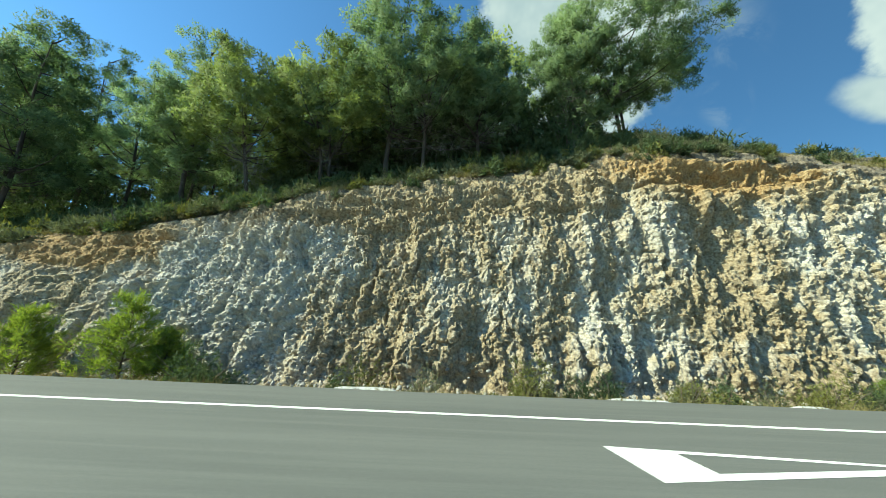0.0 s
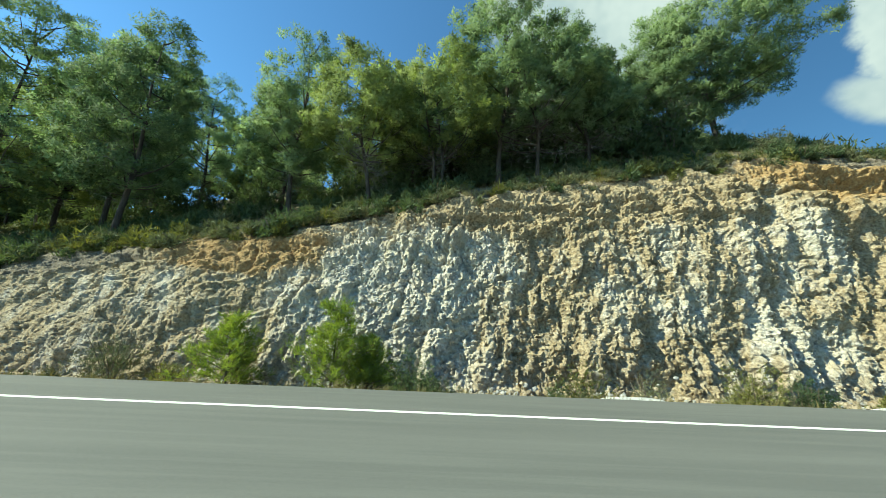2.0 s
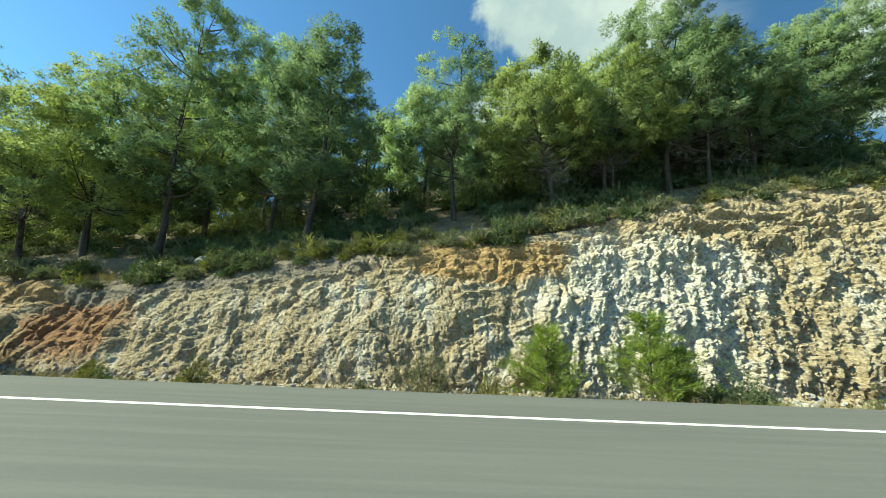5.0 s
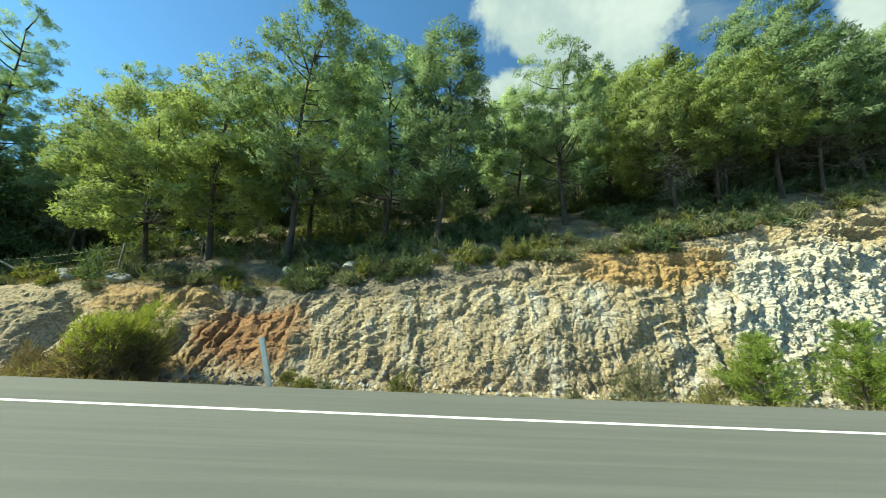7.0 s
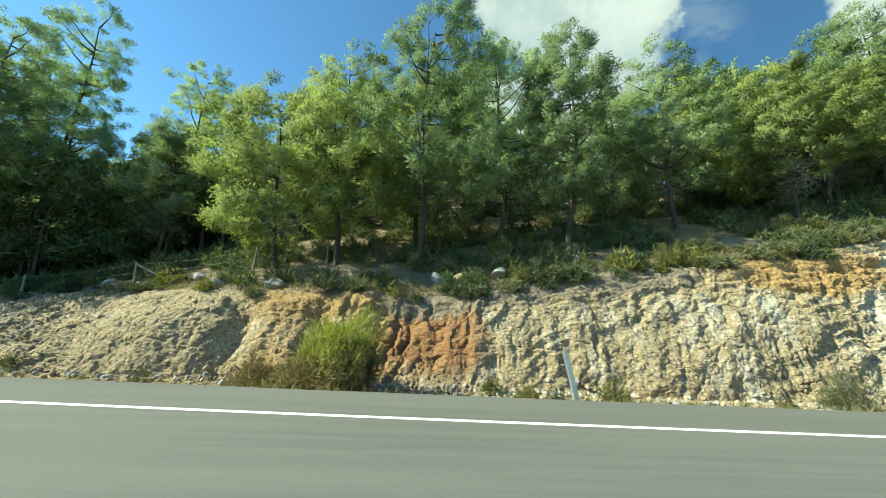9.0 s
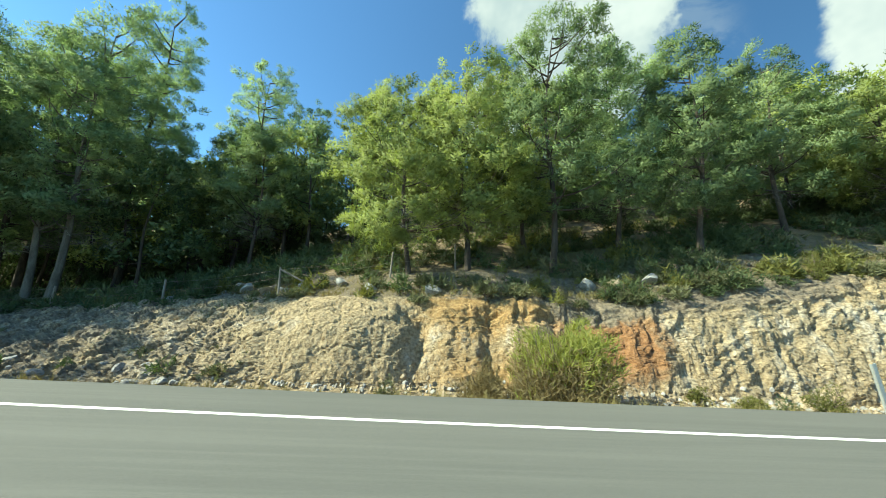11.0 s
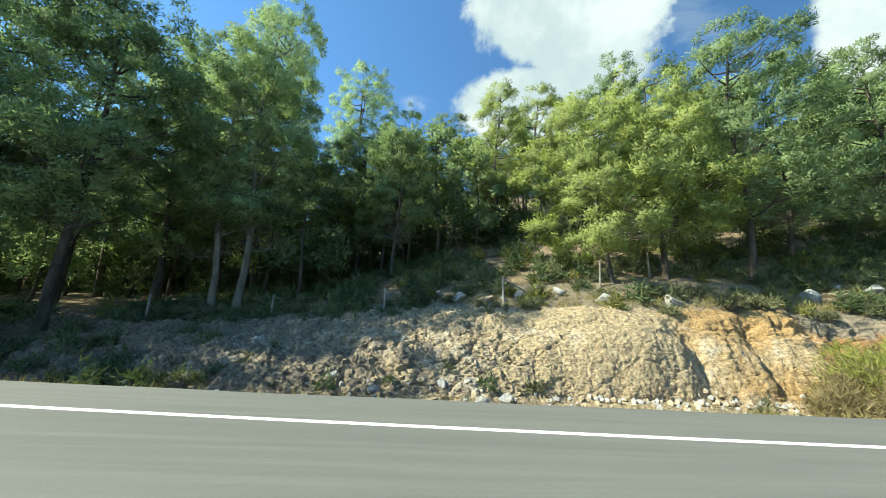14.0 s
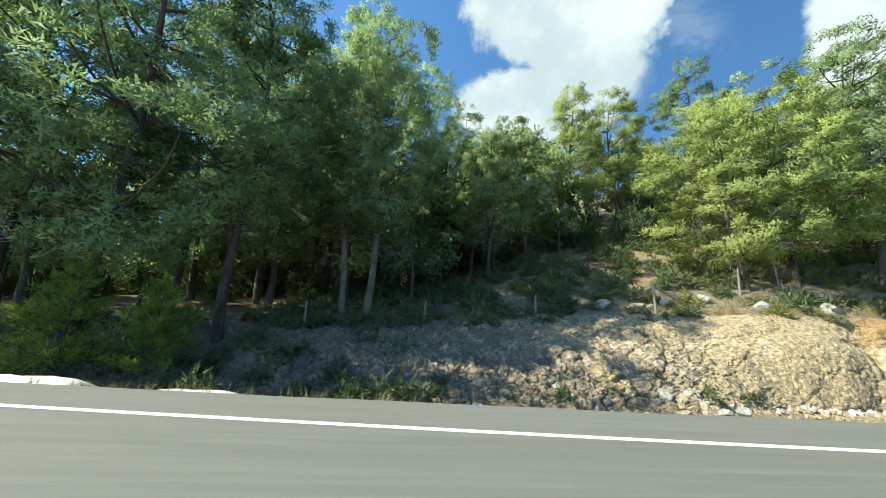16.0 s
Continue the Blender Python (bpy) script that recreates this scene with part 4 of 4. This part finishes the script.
def build_shrubs():
    # roadside bushes in the ditch: x, y, radius, height, kind, label
    own = [
        ("bush", -17.7, 11.8, 1.1, 1.6, SHRUB_GREY, 1000, 0.13, True, "grey-green bush at the foot of the rock"),
        ("bush", -7.6, 11.2, 1.5, 1.0, SHRUB_GREEN, 1100, 0.12, False, "low spreading dark green bush beside the ditch"),
        ("bush", -15.6, 11.4, 0.75, 1.0, SHRUB_YELLOW, 600, 0.12, True, "small yellow-green bush among the larger ones"),
        ("broom_bush", -34.4, 11.4, 1.55, 2.2, BROOM_GREEN, 5000, 0.30, True, "large rounded green broom bush with dry brown base"),
        ("broom_bush", -36.6, 11.6, 0.7, 0.9, BROOM_DRY, 900, 0.22, True, "smaller half-dry broom bush beside the large one"),
        ("bush", -25.4, 12.0, 0.7, 0.65, SHRUB_YELLOW, 420, 0.10, False, "small olive bush on the rubble"),
        ("bush", -39.5, 11.0, 0.35, 0.5, SHRUB_GREY, 260, 0.10, False, "small grey bush at the verge"),
        ("bush", -0.5, 10.8, 0.8, 0.75, SHRUB_GREY, 560, 0.10, True, "low grey-green bush by the ditch"),
        ("bush", -2.4, 11.0, 0.9, 0.75, SHRUB_YELLOW, 560, 0.10, False, "low olive bush by the ditch"),
        ("bush", 2.7, 10.8, 0.85, 0.95, SHRUB_YELLOW, 620, 0.11, False, "yellow-green bush by the ditch"),
        ("bush", 4.3, 10.8, 0.65, 0.6, SHRUB_GREEN, 420, 0.10, False, "low dark bush by the ditch"),
        ("bush", 7.8, 10.8, 0.95, 0.8, SHRUB_YELLOW, 620, 0.11, False, "low yellow-green bush by the ditch"),
        ("bush", 10.4, 11.0, 0.7, 0.6, SHRUB_GREY, 420, 0.10, False, "low grey bush on the clay"),
        ("bush", 12.0, 10.8, 1.0, 0.9, SHRUB_YELLOW, 620, 0.11, False, "yellow-green bush by the ditch"),
        ("bush", 13.9, 10.8, 0.9, 1.1, SHRUB_GREEN, 620, 0.11, False, "green bush by the ditch"),
        ("bush", 16.5, 10.9, 1.0, 0.9, SHRUB_GREEN, 620, 0.11, False, "green bush by the ditch"),
        ("bush", -28.3, 11.6, 0.55, 0.6, SHRUB_YELLOW, 420, 0.10, False, "small yellow-green bush at the road's edge"),
        ("bush", -21.2, 15.0, 0.4, 0.75, SHRUB_YELLOW, 420, 0.13, True, "upright yellow-green shrub on the edge of the cut"),
        ("bush", -24.5, 15.3, 0.45, 0.6, SHRUB_YELLOW, 380, 0.13, True, "small bright yellow-green shrub on the crest"),
        ("bush", -33.5, 15.7, 0.5, 0.55, SHRUB_YELLOW, 380, 0.12, True, "rounded yellow-green shrub above the red clay"),
        ("bush", 3.4, 16.3, 1.1, 1.0, SHRUB_YELLOW, 700, 0.16, True, "tall pale grass-like bush on the crest"),
        ("bush", 11.6, 17.4, 1.2, 1.1, SHRUB_GREY, 700, 0.14, False, "dry olive bush under the broad pine"),
        ("bush", 19.6, 23.4, 1.7, 0.8, SHRUB_GREY, 900, 0.16, True, "pale dry grass-like bush on the rounded crest"),
        ("bush", 17.4, 22.6, 1.0, 0.9, SHRUB_GREEN, 500, 0.14, False, "dark green bush in the shade of the broad pine"),
        ("bush", 22.6, 24.0, 1.0, 0.6, SHRUB_GREY, 500, 0.14, True, "small dry olive bush on the rounded crest"),
        ("bush", -29.3, 12.6, 0.35, 0.5, SHRUB_YELLOW, 260, 0.10, False, "small yellow-green tuft on the rock"),
    ]
    for i, (x, y, r, h, label) in enumerate(((-10.4, 11.5, 1.75, 3.0, "young bright green pine sapling beside the ditch"), (-13.8, 11.5, 1.5, 2.4, "bushy bright green pine sapling at the foot of the rock"),
                                             (-9.3, 11.9, 1.1, 1.8, "small green pine sapling against the rock"), (-65.8, 13.0, 1.7, 3.4, "bright green pine sapling at the roadside"),
                                             (-63.7, 13.4, 1.5, 2.9, "fresh green pine sapling at the roadside"), (14.6, 11.0, 0.8, 1.5, "small green sapling by the ditch"))):
        s = sapling(h, r, 560 + i, label)
        stand(s, x, y)
    for i, (kind, x, y, r, h, mat, tufts, blade, up, label) in enumerate(own):
        s = shrub(kind, mat, r * 1.2, h * 1.4 + (0.3 if y < 12 and x > -6 else 0.0), 500 + i, tufts=tufts, blade=blade, label=label, upright=up, dry=BROOM_DRY if kind == "broom_bush" and r > 1 else None)
        stand(s, x, y)
    verge = [shrub("verge_bush", m, 0.62, 0.85, 660 + i, tufts=300, blade=0.12, label=t) for i, (m, t) in enumerate((
        (SHRUB_YELLOW, "low olive bush on the verge beside the ditch"), (SHRUB_GREY, "low grey-green bush on the verge beside the ditch"),
        (SHRUB_GREEN, "low dark green bush on the verge beside the ditch")))]
    rng = np.random.default_rng(15)
    for i in range(36):
        x = rng.uniform(-5, 27) if i < 27 else rng.uniform(-31, -19)
        t = verge[i % 3] if i < 3 else copy_thing(verge[i % 3], Matrix.Identity(4))
        stand(t, x, rng.uniform(10.2, 11.9), rng.uniform(0, 360), rng.uniform(0.6, 1.2) * (1.0 if i < 27 else 0.6))
    # the dense low scrub along the crest and under the trees
    rng = np.random.default_rng(5)
    kinds = [shrub("low_shrub", SHRUB_GREEN, 0.75, 0.75, 600, tufts=160, blade=0.20, label="dark green low scrub on the slope"),
             shrub("low_shrub", SHRUB_GREEN, 0.6, 0.9, 601, tufts=150, blade=0.19, label="dense green bush of the undergrowth"),
             shrub("low_shrub", SHRUB_GREY, 0.65, 0.55, 602, tufts=140, blade=0.18, label="grey-green aromatic shrub on dry soil"),
             shrub("low_shrub", SHRUB_YELLOW, 0.45, 0.6, 603, tufts=120, blade=0.18, label="yellowish green shrub on dry soil")]
    thin = [shrub("low_shrub", mat, 0.7, 0.75, 640 + i, tufts=36, blade=0.32, label="loose green bush of the undergrowth") for i, mat in enumerate((SHRUB_GREEN, SHRUB_GREEN, SHRUB_GREY, SHRUB_YELLOW))]
    placed, rest = 0, [[], [], [], []]
    for i in range(2700):
        x = rng.uniform(-64, 30)
        _, yc, _ = cut(x)
        d = rng.uniform(0.0, 1.0) ** 1.3 * 11.0 - 0.15
        y = float(yc) + d
        if vnoise(np.array((x * 0.45, y * 0.45, 3.3)), 55) < -0.25 and d > 1.0:
            continue
        if -43.5 < x < -31.5 and d < 3.0 and rng.uniform() < 0.72:
            continue
        if -43 < x < -33 and d > 1.5 and rng.uniform() < 0.55:
            continue
        dense = np.interp(x, (-64, -50, -44, -36, -30, -16, -10, 14, 18), (0.22, 0.16, 0.28, 0.75, 1.0, 0.9, 0.5 if d < 2.5 else 0.9, 0.5 if d < 2.5 else 0.9, 0.2))
        if rng.uniform() > dense:
            continue
        pick = rng.choice(4, p=(0.20, 0.14, 0.42, 0.24) if -46 < x < -26 else (0.42, 0.30, 0.2, 0.08) if d > 2.2 else (0.14, 0.10, 0.50, 0.26))
        k = kinds[pick]
        m = pose(x, y, float(ground_z(x, y)) - 0.08, 0, 0, rng.uniform(0, 360)) @ Matrix.Scale(rng.uniform(0.6, 1.35), 4)
        if d < 2.6 and placed < 290:
            copy_thing(k, m)
            placed += 1
        else:
            rest[pick].append(m)
    for i in range(130):
        x, y = rng.uniform(-62, -38), rng.uniform(17.0, 30.0)
        rest[int(rng.choice(4, p=(0.45, 0.3, 0.2, 0.05)))].append(pose(x, y, float(ground_z(x, y)) - 0.08, 0, 0, rng.uniform(0, 360)) @ Matrix.Scale(rng.uniform(0.6, 1.4), 4))
    for i in range(110):
        x = rng.uniform(-72, -55)
        y = rng.uniform(float(edge_y(x)) + 2.2, 19.0)
        rest[int(rng.choice(3))].append(pose(x, y, float(ground_z(x, y)) - 0.08, 0, 0, rng.uniform(0, 360)) @ Matrix.Scale(rng.uniform(0.5, 1.1), 4))
    for i in range(70):
        x = rng.uniform(-59, -44.5)
        yf, yc, _ = cut(x)
        y = rng.uniform(float(yf) + 0.3, float(yc) + 0.5)
        rest[int(rng.choice(3, p=(0.3, 0.2, 0.5)))].append(pose(x, y, float(ground_z(x, y)) - 0.05, 0, 0, rng.uniform(0, 360)) @ Matrix.Scale(rng.uniform(0.3, 0.75), 4))
    for k, ms in zip(kinds, rest):
        part = next(c for c in thin[kinds.index(k)].children if c.name.startswith("foliage")).data
        co, n = np.empty(len(part.vertices) * 3, np.float32), len(part.vertices)
        part.vertices.foreach_get("co", co)
        co = np.concatenate([co.reshape(-1, 3), np.ones((n, 1), np.float32)], 1)
        v = np.concatenate([(co @ np.array(m).T)[:, :3] for m in ms])
        ob = mesh_object("undergrowth", v, np.arange(len(v)).reshape(-1, 3), part.materials[0])
        tagged(ob, "dense low scrub under the pines on the slope", "undergrowth", kind="stuff")
    for i, t in enumerate(thin):
        stand(t, (-21.0, -25.0, -18.0, -33.0)[i], (19.5, 18.9, 20.2, 18.8)[i])
    stand(kinds[0], -22.0, 18.0), stand(kinds[1], -19.0, 18.4), stand(kinds[2], -26.0, 16.2), stand(kinds[3], -20.9, 15.1)


build_shrubs()

# ---- stones, grass, fence and roadside furniture ----


def stone_mesh(seed, mat, squash=0.7):
    """A broken limestone block: an icosphere cut by random planes."""
    rng = np.random.default_rng(seed)
    bm = bmesh.new()
    bmesh.ops.create_icosphere(bm, subdivisions=3, radius=1.0)
    planes = rng.normal(size=(9, 3))
    planes /= np.linalg.norm(planes, axis=1, keepdims=True)
    depth = rng.uniform(0.38, 0.75, 9)
    for v in bm.verts:
        c = np.array(v.co)
        for q, dd in zip(planes, depth):
            over = c @ q - dd
            if over > 0:
                c = c - q * over
        c *= 1 + 0.05 * noise.noise(Vector(c) * 3.1 + Vector((seed, 0, 0)))
        v.co = (c[0] * 1.15, c[1] * 0.9, c[2] * squash)
    me = bpy.data.meshes.new("stone")
    bm.to_mesh(me), bm.free()
    me.materials.append(mat)
    return me


def build_stones():
    rng = np.random.default_rng(41)
    meshes = [stone_mesh(k, STONE if k % 3 else STONE_TAN, 0.6 + 0.1 * (k % 3)) for k in range(6)]

    def drop(x, y, size, label, sink=0.3):
        ob = new("boulder", meshes[int(rng.integers(6))])
        z = float(ground_z(x, y))
        ob.matrix_basis = pose(x, y, z + size * (0.55 - sink), rng.uniform(-15, 15), rng.uniform(-15, 15), rng.uniform(0, 360)) @ Matrix.Scale(size, 4)
        tagged(ob, label, "boulder", "boulders on the slope")

    for x, y, size in ((-30.0, 15.9, 0.42), (-29.2, 16.3, 0.30), (-28.3, 16.0, 0.34), (-27.5, 16.6, 0.25), (-31.2, 16.2, 0.36), (-26.2, 16.2, 0.28), (-24.6, 16.5, 0.25), (-22.8, 16.0, 0.24),
                       (-38.3, 15.5, 0.35), (-41.0, 16.1, 0.30), (-42.5, 17.3, 0.26), (-45.9, 17.2, 0.34), (-44.2, 17.5, 0.25), (-47.2, 17.9, 0.30)):
        drop(x, y, size * 1.4, "whitish limestone block lying among low shrubs")
    for i in range(120):
        x = rng.uniform(-59, -44.5)
        yf, yc, _ = cut(x)
        y = float(yf) + rng.uniform(-0.15, 1.25) * float(yc - yf)
        drop(x, y, rng.uniform(0.22, 0.55) ** 2 * 0.9, "grey limestone rubble block on the shaded slope")
    # rubble too small to count, at the foot of the face
    small = []
    for seed in range(4):
        bm = bmesh.new()
        bmesh.ops.create_icosphere(bm, subdivisions=1, radius=1.0)
        small.append((np.array([v.co for v in bm.verts]) * rng.uniform(0.6, 1.2, (len(bm.verts), 3)), np.array([[q.index for q in f.verts] for f in bm.faces])))
        bm.free()
    for mat, lo, hi, count, name in ((STONE, -60, 28, 900, "rubble"), (STONE_TAN, -44, 28, 1100, "rubble")):
        vs, fs, k = [], [], 0
        for i in range(count):
            x = rng.uniform(lo, hi)
            yf, yc, _ = cut(x)
            y = float(yf) - abs(rng.normal()) * 1.1 + (rng.uniform(0, 3.5) if x < -46 else 0.25)
            v, f = small[i % 4]
            size = rng.uniform(0.03, 0.11)
            vs.append(v * size * rng.uniform(0.7, 1.3, 3) + np.array((x, y, float(ground_z(x, y)) + size * 0.2)))
            fs.append(f + k)
            k += len(v)
        tagged(mesh_object(name, np.concatenate(vs), np.concatenate(fs), mat), "small broken limestone rubble at the foot of the face", "rubble", kind="stuff")


def build_grass():
    rng = np.random.default_rng(9)
    pts = []
    for i in range(5200):
        x = rng.uniform(-64, 30)
        _, yc, _ = cut(x)
        y = float(yc) + rng.uniform(-0.5, 1.0) ** 2 * 5.0 + 0.1
        pts.append((x, y, float(ground_z(x, y)) + 0.02))
    for i in range(1700):
        x = rng.uniform(-64, 28)
        y = float(edge_y(x)) + 0.15 + abs(rng.normal()) * 0.9
        pts.append((x, y, float(ground_z(x, y)) - 0.02))
    c = np.array(pts)
    n = np.tile(np.array((0.0, 0.0, 2.2)), (len(c), 1))
    v, f = tuft_mesh(c, n, rng, 7, 0.24, 0.018)
    tagged(mesh_object("grass", v, f, GRASS), "dry yellow grass tufts along crest and verge", "grass", kind="stuff")


def bar(name, size, mat, parent=None, bevel=0.006, label=""):
    """A box with softened edges, standing on its base."""
    bm = bmesh.new()
    bmesh.ops.create_cube(bm, size=1.0)
    for v in bm.verts:
        v.co = (v.co.x * size[0], v.co.y * size[1], (v.co.z + 0.5) * size[2])
    bmesh.ops.bevel(bm, geom=bm.edges[:], offset=bevel, segments=2, affect="EDGES")
    me = bpy.data.meshes.new(name)
    bm.to_mesh(me), bm.free()
    me.materials.append(mat)
    ob = new(name, me)
    ob.parent = parent
    if label:
        tagged(ob, label)
    return ob


def build_fence():
    """Old wire fence along the wood: wooden posts, a slanting brace and slack wires."""
    fence = new("wire_fence")
    tagged(fence, "old wire fence with weathered wooden posts on the slope", "fence")
    line = [(-37.0, 18.6), (-40.3, 17.6), (-45.2, 16.9), (-50.6, 17.4), (-55.6, 17.6), (-60.6, 17.3)]
    tops = []
    rng = np.random.default_rng(3)
    for x, y in line:
        z = float(ground_z(x, y))
        k = np.linspace(0, 1, 5)[:, None]
        lean = np.array((rng.uniform(-0.1, 0.1), rng.uniform(-0.08, 0.08), 0))
        pts = np.array((x, y, z - 0.35)) + k * (np.array((0, 0, 1.60)) + lean)
        v, f = tube(pts, np.array((0.055, 0.055, 0.052, 0.05, 0.045)), 8)
        cap = np.array([[(len(pts) - 1) * 8 + j for j in (0, 1, 2, 3)], [(len(pts) - 1) * 8 + j for j in (0, 3, 4, 7)], [(len(pts) - 1) * 8 + j for j in (4, 5, 6, 7)]])
        mesh_object("post", v, np.concatenate([f, cap]), WOOD, fence)
        tops.append(pts[-1])
    a, b = tops[2] + np.array((0, 0, -0.1)), np.array((-43.6, 17.0, float(ground_z(-43.6, 17.0)) + 0.05))
    v, f = tube(np.linspace(a, b, 4), np.array((0.045, 0.045, 0.04, 0.04)), 7)
    mesh_object("brace", v, f, WOOD, fence, "slanting wooden brace")
    for h in (0.12, 0.5, 0.85):
        for p, q in zip(tops, tops[1:]):
            k = np.linspace(0, 1, 7)[:, None]
            pts = p * (1 - k) + q * k - np.array((0, 0, h)) - np.array((0, 0, 0.12)) * np.sin(k * math.pi)
            v, f = tube(pts, np.full(7, 0.006), 4)
            mesh_object("wire", v, f, WIRE, fence)
    # one lone post up the slope
    x, y = -37.3, 24.4
    post = bar("wooden_post", (0.12, 0.12, 1.3), WOOD)
    post.matrix_basis = pose(x, y, float(ground_z(x, y)) - 0.2, 2, -3, 20)
    tagged(post, "single weathered wooden post under the pines", "post")


def build_marker():
    """A leaning roadside marker post of folded sheet steel."""
    root = new("marker_post")
    tagged(root, "leaning galvanised steel marker post at the road's edge", "marker post")
    web = bar("post", (0.11, 0.012, 1.45), GALVANISED, root, 0.003)
    for sx in (-1, 1):
        fl = bar("flange", (0.010, 0.04, 1.45), GALVANISED, root, 0.003)
        fl.location = (sx * 0.056, 0.026, 0)
    x, y = -28.0, 8.62
    root.matrix_basis = pose(x, y, float(ground_z(x, y)) - 0.25, 4, -15, 3)


def slab(name, length, width, height, seed):
    """A weathered concrete slab with a rounded back and uneven edges."""
    rows, cols = 9, 22
    u, w = np.meshgrid(np.linspace(-1, 1, cols), np.linspace(-1, 1, rows))
    z = 0.85 * height * np.clip(1 - np.abs(w) ** 4, 0, 1) * np.clip(1 - np.abs(u) ** 6, 0, 1)
    p = np.stack([u * length / 2, w * width / 2, z], -1)
    p[..., 1] += 0.03 * vnoise(p * 2.5 + seed, seed)
    p[..., 2] += 0.02 * vnoise(p * 3.5 + seed, seed + 1) - 0.04
    return mesh_object(name, p.reshape(-1, 3), grid_faces(rows, cols), CONCRETE, smooth=True)


def build_concrete():
    for i, (x, y, ln, h) in enumerate(((-63.4, 9.9, 2.4, 0.30), (-60.2, 9.6, 1.8, 0.20), (-1.9, 9.0, 1.9, 0.22), (5.2, 9.0, 2.0, 0.20), (9.6, 9.0, 1.2, 0.18), (-21.6, 9.1, 1.3, 0.20), (-13.0, 9.0, 1.0, 0.18))):
        ob = slab("drain_kerb", ln, 0.8, h, 20 + i)
        zr = float(road_z(x, edge_y(x)))
        ob.matrix_basis = pose(x, y, zr - 0.27 if x > -5 else zr - 0.34 if x > -50 else zr - 0.22, 0, 0, (-3, 4, 1, -2, 3, 0, 2)[i])
        tagged(ob, "pale weathered concrete kerb of the roadside drain", "drain kerb", "drain kerbs")


build_stones()
build_grass()
build_fence()
build_marker()
build_concrete()
